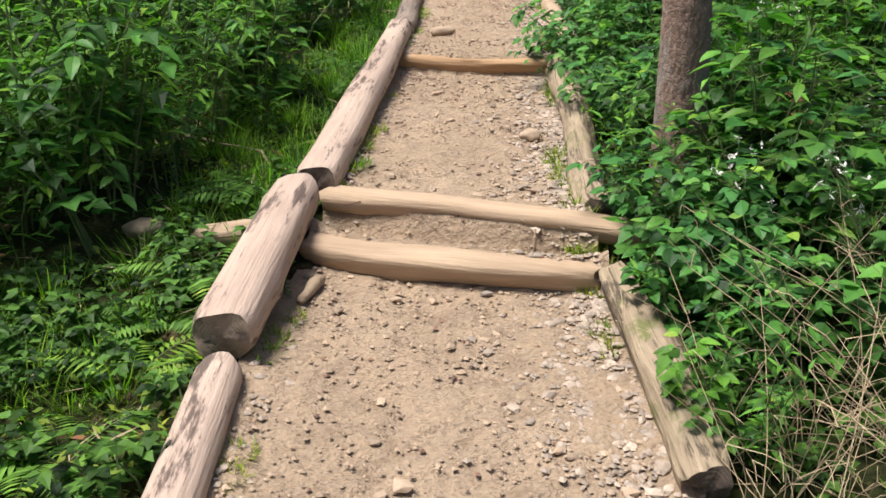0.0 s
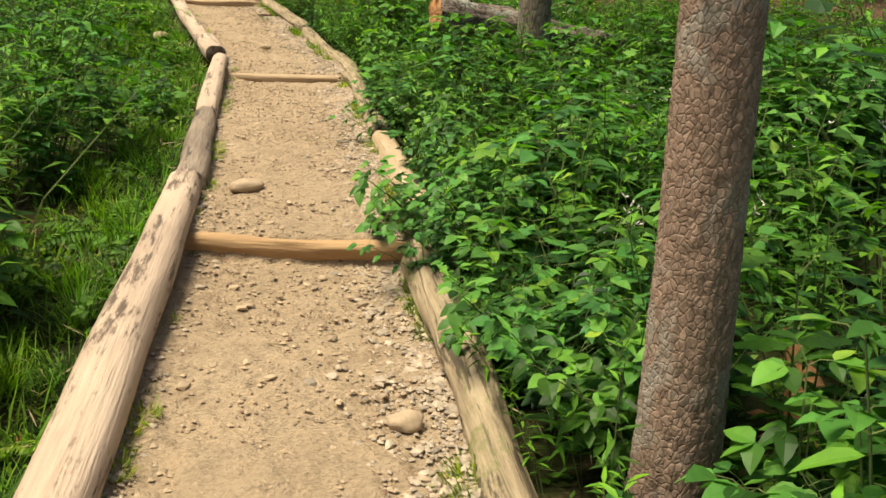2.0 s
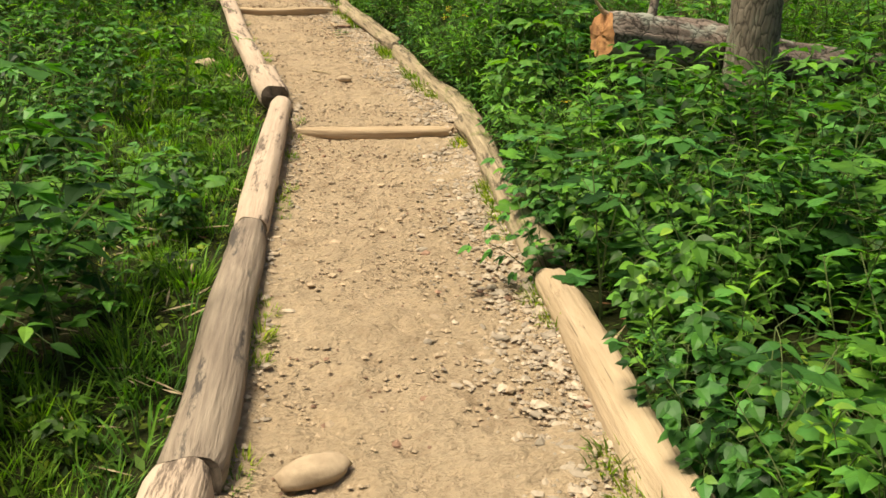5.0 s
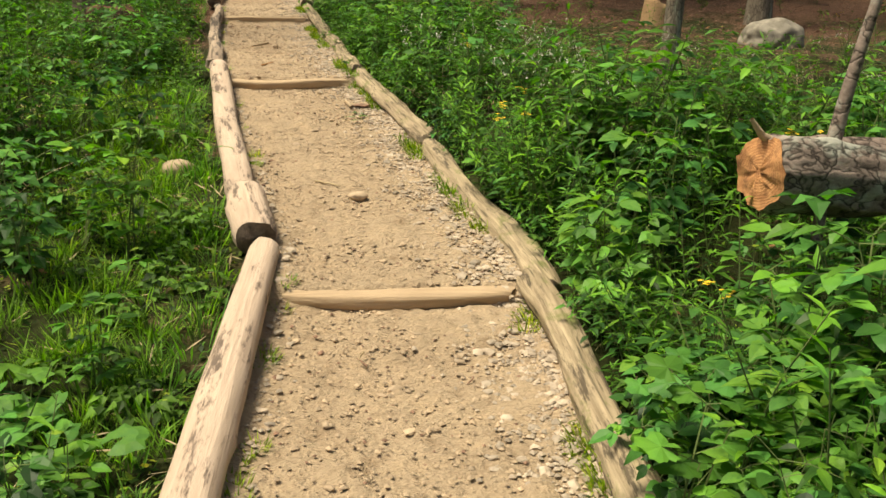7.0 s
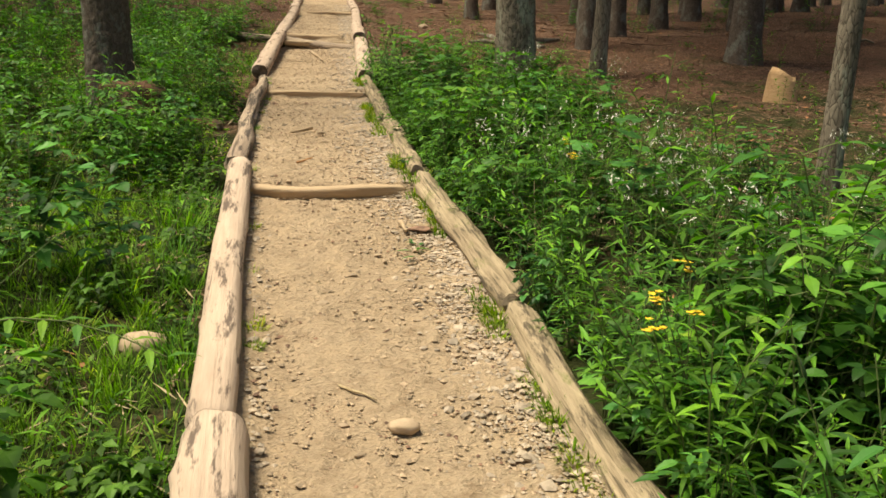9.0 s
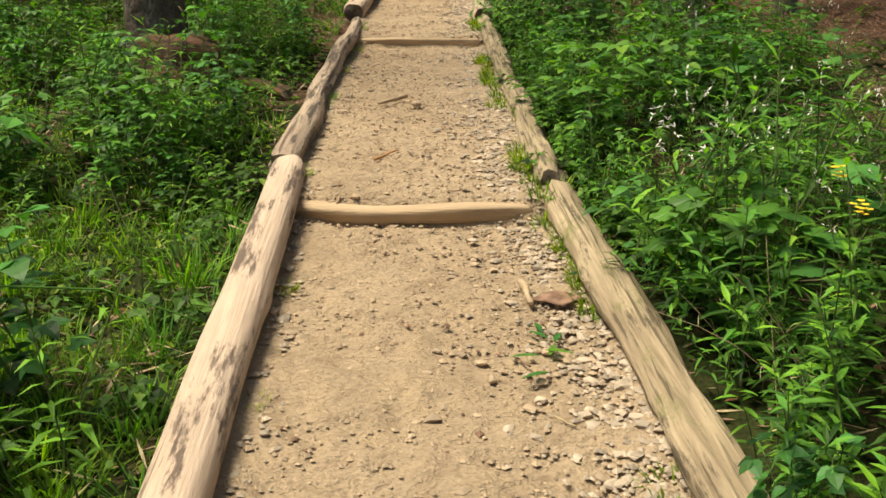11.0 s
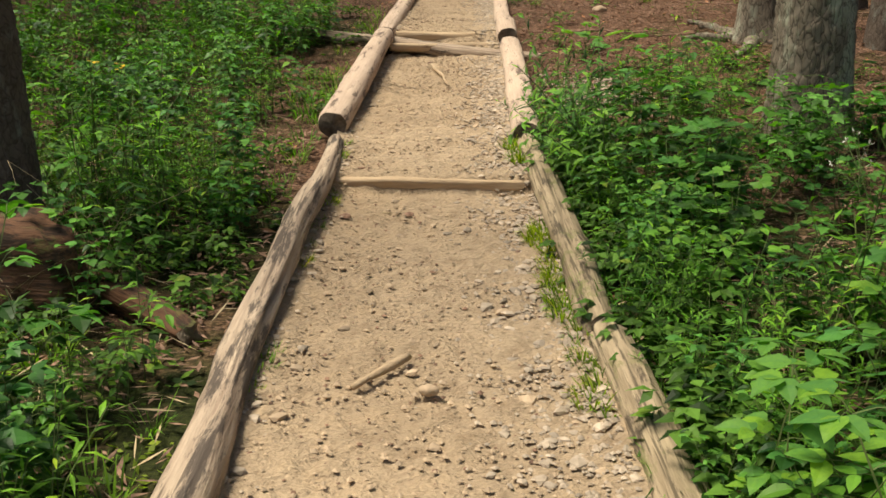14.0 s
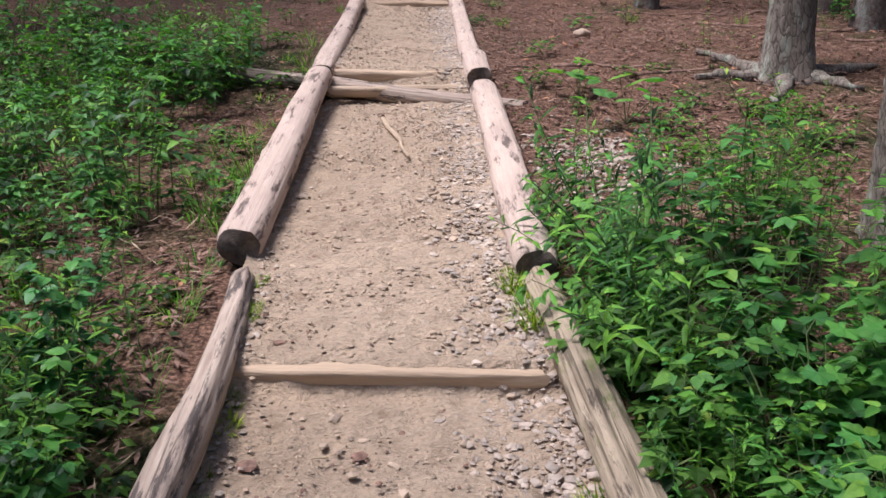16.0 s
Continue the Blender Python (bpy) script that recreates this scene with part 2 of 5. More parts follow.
def leaf_material(name, deep, bright, through=0.36, gloss=0.55):
    m, nt, b = material(name)
    geo = nt.nodes.new("ShaderNodeNewGeometry")
    info = nt.nodes.new("ShaderNodeObjectInfo")
    deep, bright = tuple(0.65 * c for c in deep), (1.15 * bright[0], 1.30 * bright[1], 1.65 * bright[2])
    col = ramp(nt, geo.outputs["Random Per Island"], [(0.0, deep), (0.5, tuple(0.6 * p + 0.4 * q for p, q in zip(deep, bright))), (0.96, bright), (1.0, (1.5 * bright[0] + 0.03, 1.1 * bright[1], bright[2]))])
    tint = ramp(nt, info.outputs["Random"], [(0.0, (0.68, 0.78, 1.0)), (0.5, (1.0, 0.98, 0.95)), (1.0, (1.5, 1.22, 0.75))])
    col = mixed(nt, 1.0, col, tint, "MULTIPLY")
    tone = noise_tex(nt, coords(nt, (1, 1, 0.2), "Generated"), 5, 2)
    col = mixed(nt, 0.6, col, ramp(nt, tone, [(0.35, (0.8, 0.88, 1.0)), (0.65, (1.2, 1.12, 0.85))]), "MULTIPLY")
    patch = noise_tex(nt, coords(nt), 24, 3)
    col = mixed(nt, 0.5, col, ramp(nt, patch, [(0.3, (0.72, 0.74, 0.7)), (0.7, (1.2, 1.2, 1.1))]), "MULTIPLY")
    nt.links.new(col, b.inputs["Base Color"])
    b.inputs["Roughness"].default_value, b.inputs["Specular IOR Level"].default_value = gloss, 0.22
    tr = nt.nodes.new("ShaderNodeBsdfTranslucent")
    nt.links.new(mixed(nt, 1.0, col, (1.15, 1.5, 0.4), "MULTIPLY"), tr.inputs["Color"])
    ms = nt.nodes.new("ShaderNodeMixShader")
    ms.inputs[0].default_value = through
    nt.links.new(b.outputs[0], ms.inputs[1])
    nt.links.new(tr.outputs[0], ms.inputs[2])
    nt.links.new(ms.outputs[0], nt.nodes["Material Output"].inputs[0])
    return m


def plain_material(name, a, b_, scale=30, rough=0.85):
    m, nt, b = material(name)
    n = noise_tex(nt, coords(nt), scale, 5, 0.65, chance(nt))
    col = ramp(nt, n, [(0.3, a), (0.7, b_)])
    geo = nt.nodes.new("ShaderNodeNewGeometry")
    col = mixed(nt, 1.0, col, ramp(nt, geo.outputs["Random Per Island"], [(0, (0.65, 0.65, 0.65)), (1, (1.15, 1.12, 1.1))]), "MULTIPLY")
    nt.links.new(col, b.inputs["Base Color"])
    b.inputs["Roughness"].default_value = rough
    bumped(nt, b, n, 0.5, 0.008)
    return m


DIRT, SOIL = dirt_material(), soil_material()
WOOD = wood_material("peeled_weathered_wood", (0.56, 0.44, 0.35), (0.46, 0.35, 0.27), (0.075, 0.052, 0.042), 0.535, 0.0, 0.66)
PALE = wood_material("pale_worn_wood", (0.50, 0.385, 0.265), (0.42, 0.31, 0.20), (0.13, 0.085, 0.055), 0.60, 0.0, 0.67)
STAINED = wood_material("grey_stained_wood", (0.367, 0.296, 0.234), (0.203, 0.156, 0.125), (0.045, 0.04, 0.04), 0.54)
ROUGH = wood_material("rough_grey_brown_wood", (0.50, 0.40, 0.305), (0.25, 0.185, 0.14), (0.045, 0.036, 0.032), 0.515, 0.0, 0.58)
ROTTEN = wood_material("yellowed_mossy_wood", (0.45, 0.36, 0.245), (0.22, 0.17, 0.11), (0.055, 0.042, 0.03), 0.53, 0.07, 0.57)
ORANGE = wood_material("worn_orange_wood", (0.52, 0.345, 0.19), (0.42, 0.265, 0.14), (0.10, 0.06, 0.035), 0.58, 0.0, 0.70)
DUSTY = wood_material("dusty_trodden_wood", (0.50, 0.375, 0.25), (0.43, 0.315, 0.205), (0.20, 0.13, 0.085), 0.62, 0.0, 0.72)
CUT_DARK = endgrain_material("dark_end_grain", (0.17, 0.125, 0.09), (0.085, 0.062, 0.045))
CUT_PALE = endgrain_material("pale_end_grain", (0.33, 0.25, 0.175), (0.235, 0.175, 0.12))
CUT_ORANGE = endgrain_material("fresh_orange_end_grain", (0.56, 0.285, 0.12), (0.34, 0.14, 0.055))
BARK = bark_material("scaly_conifer_bark", (0.41, 0.285, 0.22), (0.15, 0.10, 0.075), (0.33, 0.30, 0.26), 62.0, (1, 1, 0.75), 0.68)
BARK_GREY = bark_material("grey_lichened_bark", (0.27, 0.225, 0.175), (0.09, 0.07, 0.052), (0.33, 0.34, 0.26), 30.0, (1, 1, 0.3), 0.3)
BARK_LOG = bark_material("flaking_dark_bark", (0.36, 0.28, 0.235), (0.045, 0.03, 0.024), (0.38, 0.39, 0.33), 14.0, (0.6, 1, 1), 0.1)
BARK_DARK = bark_material("dark_forest_bark", (0.16, 0.125, 0.10), (0.06, 0.045, 0.035), (0.20, 0.20, 0.17), 30.0)
ROTTEN_RED = wood_material("rotten_red_brown_wood", (0.15, 0.075, 0.042), (0.07, 0.035, 0.02), (0.02, 0.014, 0.01), 0.5, 0.08)
SPLIT = wood_material("orange_split_wood", (0.55, 0.30, 0.14), (0.36, 0.17, 0.07), (0.10, 0.05, 0.03), 0.66)
LEAF_LANCE = leaf_material("lance_leaf_green", (0.020, 0.070, 0.008), (0.135, 0.30, 0.030))
LEAF_BROAD = leaf_material("broad_leaf_green", (0.018, 0.066, 0.012), (0.105, 0.26, 0.040), 0.30, 0.46)
LEAF_LOBED = leaf_material("lobed_leaf_green", (0.018, 0.066, 0.014), (0.10, 0.25, 0.042), 0.28, 0.46)
LEAF_PINNATE = leaf_material("compound_leaf_green", (0.024, 0.082, 0.015), (0.12, 0.28, 0.040), 0.30, 0.46)
LEAF_LIME = leaf_material("sunny_leaf_green", (0.075, 0.19, 0.028), (0.165, 0.325, 0.05))
LEAF_LOW = leaf_material("ground_leaf_green", (0.0119, 0.0409, 0.0066), (0.1, 0.205, 0.032))
GRASS = leaf_material("grass_green", (0.033, 0.0891, 0.0092), (0.165, 0.31, 0.04), 0.4)
MOSSY = leaf_material("bright_short_grass", (0.10, 0.17, 0.02), (0.24, 0.31, 0.045), 0.4)
FERN = leaf_material("fern_green", (0.1, 0.225, 0.025), (0.22, 0.37, 0.05), 0.4)
NEEDLE = leaf_material("needle_green", (0.012, 0.032, 0.012), (0.035, 0.07, 0.022), 0.1, 0.6)
STEM = plain_material("plant_stem", (0.06, 0.11, 0.025), (0.14, 0.17, 0.05))
DRY = plain_material("dry_stalk", (0.30, 0.22, 0.12), (0.52, 0.42, 0.26))
SEED = plain_material("white_seed_fluff", (0.52, 0.50, 0.44), (0.74, 0.72, 0.66))
YELLOW = plain_material("yellow_petal", (0.75, 0.48, 0.02), (0.85, 0.62, 0.04))
STONE = plain_material("grey_gravel", (0.27, 0.215, 0.16), (0.54, 0.445, 0.345), 18)
SANDSTONE = plain_material("sandy_stone", (0.34, 0.25, 0.167), (0.50, 0.38, 0.26), 25)
BOULDER = plain_material("pale_lichened_boulder", (0.17, 0.15, 0.115), (0.38, 0.34, 0.275), 13)
LITTER = plain_material("needle_litter", (0.08, 0.04, 0.025), (0.36, 0.215, 0.145))
RUSSET = plain_material("russet_dead_leaf", (0.22, 0.08, 0.03), (0.45, 0.22, 0.10))


# ---- mesh helpers ----
def mesh_from(name, verts, faces, mats, slots=None, smooth=True):
    """A mesh from arrays: verts n x 3, faces as an m x 3 or m x 4 array."""
    me = bpy.data.meshes.new(name)
    verts, faces = np.asarray(verts, np.float32), np.asarray(faces, np.int32)
    m, k = faces.shape
    me.vertices.add(len(verts))
    me.vertices.foreach_set("co", verts.ravel())
    me.loops.add(m * k)
    me.loops.foreach_set("vertex_index", faces.ravel())
    me.polygons.add(m)
    me.polygons.foreach_set("loop_start", np.arange(0, m * k, k, dtype=np.int32))
    me.polygons.foreach_set("use_smooth", np.full(m, smooth))
    for mat in mats:
        me.materials.append(mat)
    if slots is not None:
        me.polygons.foreach_set("material_index", np.asarray(slots, np.int32))
    me.update(calc_edges=True)
    return me


def child(name, me, parent, label=""):
    ob = new(name, me)
    ob.parent = parent
    return tagged(ob, label) if label else ob


def sheet(xs, ys):
    """Faces of a grid of len(ys) rows by len(xs) columns."""
    n = len(xs)
    i = np.arange(len(ys) - 1)[:, None] * n + np.arange(n - 1)[None, :]
    return np.stack([i, i + 1, i + n + 1, i + n], -1).reshape(-1, 4)


def tube(points, radii, segs=8):
    """Verts and quads of a tube through the points."""
    points, radii = np.asarray(points, float), np.asarray(radii, float)
    way = np.gradient(points, axis=0)
    way /= np.linalg.norm(way, axis=1)[:, None] + 1e-9
    ref = np.array([0.0, 0, 1]) if abs(way[0][2]) < 0.9 else np.array([1.0, 0, 0])
    a = np.cross(way, ref)
    a /= np.linalg.norm(a, axis=1)[:, None] + 1e-9
    b = np.cross(way, a)
    th = np.linspace(0, math.tau, segs, endpoint=False)
    ring = a[:, None, :] * np.cos(th)[None, :, None] + b[:, None, :] * np.sin(th)[None, :, None]
    v = (points[:, None, :] + ring * radii[:, None, None]).reshape(-1, 3)
    n = len(points)
    i = np.arange(n - 1)[:, None] * segs
    j = np.arange(segs)[None, :]
    k = (j + 1) % segs
    f = np.stack([i + j, i + k, i + segs + k, i + segs + j], -1).reshape(-1, 4)
    return v, f


def gather(pieces):
    """Joins (verts, faces) pairs."""
    vs, fs, n = [], [], 0
    for v, f in pieces:
        vs.append(v)
        fs.append(np.asarray(f) + n)
        n += len(v)
    return np.concatenate(vs), np.concatenate(fs)


# ---- ground and trail ----
def axis_steps(fine_from, fine_to, fine, far_to, growth):
    a = list(np.arange(fine_from, fine_to, fine))
    s = fine
    while a[-1] < far_to:
        s *= growth
        a.append(a[-1] + s)
    s = fine
    while a[0] > -far_to:
        s *= growth
        a.insert(0, a[0] - s)
    return np.array(a)


gx = axis_steps(-4.0, 4.5, 0.085, 90, 1.25)
gy = np.concatenate([[-40, -20, -10], np.arange(-4, 30, 0.085), np.arange(30, 50, 0.5), np.arange(50, 140, 5)])
X, Y = np.meshgrid(gx, gy)
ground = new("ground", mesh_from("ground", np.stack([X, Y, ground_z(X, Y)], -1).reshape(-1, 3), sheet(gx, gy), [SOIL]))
tagged(ground, "mossy brown forest soil with needle litter, its green darkened as plant shade", "ground", kind="structure")

ty = np.concatenate([np.arange(-5.5, 0.6, 0.06), np.arange(0.6, 20, 0.017), np.arange(20, 33, 0.03)])
tu = np.linspace(-0.04, 1.04, 64)
U, TY = np.meshgrid(tu, ty)
TX = along(LEFT, TY) * (1 - U) + along(RIGHT, TY) * U
edge = np.clip(np.minimum(U + 0.04, 1.04 - U) / 0.22, 0, 1)
TZ = trail_z(TY + along(SKEW, TY) * (U - 0.5)) + 0.014 * waves(TX, TY, 5, 21) * edge + 0.011 * np.abs(grains(TX, TY, 9, 22, 2)) + 0.012 * np.maximum(grains(TX, TY, 21, 33, 2), -0.15) - 0.006 + 0.03 * (1 - edge) ** 2 - 0.012
trail = new("trail", mesh_from("trail", np.stack([TX, TY, TZ], -1).reshape(-1, 3), sheet(tu, ty), [DIRT]))
tagged(trail, "trodden sandy dirt trail with scattered grit", "path", kind="structure")


# ---- logs ----
def timber(name, a, b, r0, r1, mat, label, group, lift=0.55, flat=0.0, cuts=("", ""), bow=0.0, lump=0.05, seed=0, za=None, zb=None, segs=22, knots=3):
    """A log from a to b (x, y), resting on the trail's ground; its own x axis runs along it. flat: how much of its top is worn away."""
    r = np.random.RandomState(seed)
    za = smooth_z(a[1]) + r0 * lift if za is None else za
    zb = smooth_z(b[1]) + r1 * lift if zb is None else zb
    pa, pb = Vector((*a, float(za))), Vector((*b, float(zb)))
    length = (pb - pa).length
    n = max(6, int(length / 0.05))
    s = np.linspace(0, 1, n)
    th = np.linspace(0, math.tau, segs, endpoint=False)
    S, TH = np.meshgrid(s, th, indexing="ij")
    rad = r0 + (r1 - r0) * S
    ox, oy = r.uniform(0, 50, 2)
    rad = rad * (1 + lump * waves(S * length * 1.0 + ox, np.cos(TH) * 1.2 + np.sin(TH) * 0.7 + oy, 2.6, seed + 5)
                 + 0.4 * lump * waves(S * length + ox, TH * 0 + np.sin(TH) * 3 + np.cos(TH) * 2, 7, seed + 9)
                 + 0.25 * lump * np.sin(TH * 7 + 1.5 * np.sin(S * length * 2 + ox))
                 + 0.55 * lump * np.minimum(grains(S * length * 1.6 + ox, TH * 2.2 + oy, 1.0, seed + 13, 3), 0.15))
    for _ in range(knots):
        ks, kt = r.uniform(0.05, 0.95), r.uniform(0, math.tau)
        dt = np.angle(np.exp(1j * (TH - kt)))
        rad = rad * (1 + 0.13 * np.exp(-((S - ks) * length / 0.05) ** 2 - (dt / 0.35) ** 2))
    end = np.minimum(S, 1 - S) * length
    rad = rad * (1 - 0.12 * np.exp(-(end / 0.012) ** 2))
    yy, zz = np.cos(TH) * rad, np.sin(TH) * rad
    top = (1 - flat) * r0
    zz = np.where(zz > top, top + (zz - top) * 0.35, zz)
    mid = np.sin(S * math.pi)
    v = np.stack([S * length + 0.012 * np.sin(TH * 3 + ox) * (np.exp(-(end / 0.02) ** 2)), yy + bow * mid + (0.006 + 0.10 * lump) * waves(S * length + oy, ox, 1.9, seed + 3) * np.clip(end / 0.3, 0, 1), zz + (0.012 + 0.08 * lump) * waves(S * length, oy, 2.6, seed + 2) * mid], -1)
    j = np.arange(segs)
    i = np.arange(n - 1)[:, None] * segs
    f = np.stack([i + j, i + (j + 1) % segs, i + segs + (j + 1) % segs, i + segs + j], -1).reshape(-1, 4)
    ob = new(name, mesh_from(name, v.reshape(-1, 3), f, [mat]))
    ob.matrix_world = Matrix.Translation(pa) @ (pb - pa).to_track_quat("X", "Z").to_matrix().to_4x4()
    tagged(ob, label, "log", group)
    for side, row in ((0, 0), (1, n - 1)):
        ring = v[row]
        c = ring.mean(0)
        out = -1 if side == 0 else 1
        rows = []
        for q in (1.0, 0.97, 0.72, 0.42, 0.14):
            p = c + (ring - c) * q
            p[:, 0] += out * (0.002 + 0.010 * (1 - q)) + (0.004 * r.normal(size=segs) if 0.1 < q < 0.97 else 0)
            rows.append(p)
        ev = np.concatenate(rows + [c[None] + [[out * 0.008, 0, 0]]])
        ef = []
        for k in range(4):
            for jj in range(segs):
                ef.append((k * segs + jj, k * segs + (jj + 1) % segs, (k + 1) * segs + (jj + 1) % segs, (k + 1) * segs + jj))
        for jj in range(0, segs, 2):
            ef.append((4 * segs + jj, 4 * segs + jj + 1, 4 * segs + (jj + 2) % segs, 5 * segs))
        ef = np.array(ef)
        cut = {"dark": CUT_DARK, "pale": CUT_PALE, "orange": CUT_ORANGE}.get(cuts[side], CUT_PALE)
        child("sawn_end", mesh_from("sawn_end", ev, ef if out > 0 else ef[:, ::-1], [cut]), ob, {"dark": "dark-toned sawn end"}.get(cuts[side], ""))
    return ob


EDGE_L, EDGE_R, STEPS = "logs edging the trail", "logs edging the trail", "log steps across the trail"
PEELED = "peeled weathered log edging the sandy trail"
timber("edging_log", (-0.63, 0.2), (-0.665, 2.37), 0.075, 0.07, WOOD, "thin pale peeled log edging the sandy trail", EDGE_L, 0.5, 0.3, seed=11)
timber("edging_log", (-0.68, 2.46), (-0.60, 3.55), 0.108, 0.102, WOOD, "short thick peeled log edging the trail", EDGE_L, 0.85, 0.3, cuts=("pale", "pale"), seed=12, lump=0.04)
timber("edging_log", (-0.545, 3.66), (-0.31, 6.70), 0.102, 0.088, WOOD, "long peeled log with dark streaks edging the trail", EDGE_L, 0.75, 0.3, cuts=("dark", "pale"), seed=13)
timber("edging_log", (-0.295, 6.73), (-0.255, 8.5), 0.088, 0.075, STAINED, "grey stained log edging the trail", EDGE_L, 0.55, cuts=("dark", "pale"), seed=14)
timber("edging_log", (-0.25, 8.52), (-0.175, 10.78), 0.078, 0.07, WOOD, "slim peeled log edging the trail", EDGE_L, 0.55, 0.3, seed=15)
timber("edging_log", (-0.215, 10.82), (-0.31, 11.42), 0.105, 0.10, WOOD, "short log stub with a split end edging the trail", EDGE_L, 0.7, 0.3, cuts=("dark", "pale"), seed=16)
timber("edging_log", (-0.345, 11.45), (-0.835, 14.82), 0.078, 0.078, WOOD, "long smooth peeled log edging the trail", EDGE_L, 0.7, 0.3, seed=17, lump=0.04)
timber("edging_log", (-0.875, 14.85), (-1.32, 19.02), 0.070, 0.048, ROUGH, "rough grey log with remains of bark edging the trail", EDGE_L, 0.65, seed=18, lump=0.24, knots=12)
timber("edging_log", (-1.385, 19.22), (-1.575, 22.36), 0.098, 0.092, WOOD, "thick pale log with a dark sawn end edging the trail", EDGE_L, 0.75, 0.3, cuts=("dark", "pale"), seed=19)
timber("edging_log", (-1.575, 22.42), (-1.86, 26.7), 0.092, 0.085, WOOD, PEELED, EDGE_L, 0.75, 0.3, cuts=("dark", "pale"), seed=20)
timber("edging_log", (-1.89, 26.75), (-2.3, 31.5), 0.09, 0.085, WOOD, PEELED, EDGE_L, 0.75, 0.3, seed=21)
timber("edging_log", (0.64, 1.82), (0.61, 2.95), 0.078, 0.058, ROTTEN, "mossy weathered log with a cracked end edging the trail", EDGE_R, 0.5, cuts=("dark", "pale"), seed=31, lump=0.26, knots=8)
timber("edging_log", (0.62, 3.38), (0.74, 5.75), 0.085, 0.075, ROTTEN, "grooved greenish log edging the trail", EDGE_R, 0.6, cuts=("dark", "pale"), seed=32, lump=0.26, knots=8)
timber("edging_log", (0.865, 6.35), (0.90, 7.9), 0.08, 0.07, PALE, "pale broken log half under leaves edging the trail", EDGE_R, 0.45, seed=33, lump=0.11, knots=8)
timber("edging_log", (0.935, 8.05), (0.985, 10.42), 0.07, 0.065, ROTTEN, "pale half-buried log edging the trail", EDGE_R, 0.3, seed=34, lump=0.26, knots=8)
timber("edging_log", (1.02, 10.3), (0.76, 12.5), 0.074, 0.066, ROTTEN, "mossy yellowed log edging the trail", EDGE_R, 0.35, seed=35, lump=0.26, knots=8)
timber("edging_log", (0.745, 12.55), (0.375, 14.62), 0.074, 0.068, ROTTEN, "gnarled yellowed log edging the trail", EDGE_R, 0.45, seed=36, lump=0.26, knots=7)
timber("edging_log", (0.345, 14.68), (0.10, 16.6), 0.078, 0.064, ROTTEN, "grey mossy log with a charred end edging the trail", EDGE_R, 0.5, cuts=("dark", "pale"), seed=37, lump=0.26, knots=8)
timber("edging_log", (0.085, 16.65), (-0.19, 19.0), 0.062, 0.065, ROTTEN, "slim half-buried log edging the trail", EDGE_R, 0.4, seed=38, lump=0.26, knots=8)
timber("edging_log", (-0.185, 19.03), (-0.395, 22.02), 0.088, 0.092, WOOD, "straight pale log with a dark end edging the trail", EDGE_R, 0.75, 0.3, cuts=("dark", "pale"), seed=39)
timber("edging_log", (-0.415, 22.2), (-0.46, 22.75), 0.10, 0.10, WOOD, "short dark-ended log stub edging the trail", EDGE_R, 0.95, 0.3, cuts=("dark", "dark"), seed=40)
timber("edging_log", (-0.475, 22.8), (-0.72, 26.7), 0.085, 0.08, WOOD, PEELED, EDGE_R, 0.7, 0.3, seed=41)
timber("edging_log", (-0.73, 26.75), (-1.15, 31.5), 0.085, 0.08, WOOD, PEELED, EDGE_R, 0.7, 0.3, seed=42)


def step_log(a, b, r, mat, label, seed, top, cuts=("", ""), flat=0.62, bow=0.0):
    """top: height of its worn upper face."""
    return timber("step_log", a, b, r, r * 0.95, mat, label, STEPS, flat=flat, za=top - 0.022 - (1 - flat) * r, zb=top - 0.022 - (1 - flat) * r, seed=seed, lump=0.17, cuts=cuts, knots=6, bow=bow)


WORN = "worn pale half-buried log step across the trail"
step_log((-0.53, 3.29), (0.56, 2.98), 0.075, DUSTY, WORN, 51, 0.306, bow=-0.03)
step_log((-0.50, 3.64), (0.78, 3.17), 0.070, DUSTY, "thin log step with a dark hollow beneath it", 52, 0.392, bow=0.02)
step_log((-0.31, 6.13), (0.74, 5.915), 0.070, ORANGE, "worn orange-brown log step with knots", 53, 0.566, bow=0.015)
step_log((-0.09, 10.44), (0.90, 10.42), 0.054, DUSTY, WORN, 54, 0.862, bow=-0.05)
step_log((-0.77, 14.53), (0.26, 14.54), 0.056, DUSTY, WORN, 55, 1.381, bow=-0.025)
step_log((-1.25, 18.42), (-0.19, 18.38), 0.046, DUSTY, "thin wavy log step across the trail", 56, 1.785, bow=-0.015)
timber("step_log", (-2.55, 22.70), (-0.10, 22.03), 0.06, 0.07, ROUGH, "long log lying across beneath the trail's edging", STEPS, za=2.40, zb=2.17, seed=57, lump=0.08, cuts=("pale", "dark"), knots=5)
step_log((-1.50, 22.22), (-0.50, 22.36), 0.05, PALE, "thin pale log lying aslant across the trail", 60, 2.33, bow=0.02)
step_log((-1.52, 22.55), (-0.53, 22.52), 0.065, DUSTY, WORN, 58, 2.42)
step_log((-1.87, 26.9), (-0.76, 26.8), 0.065, DUSTY, WORN, 59, 2.91)


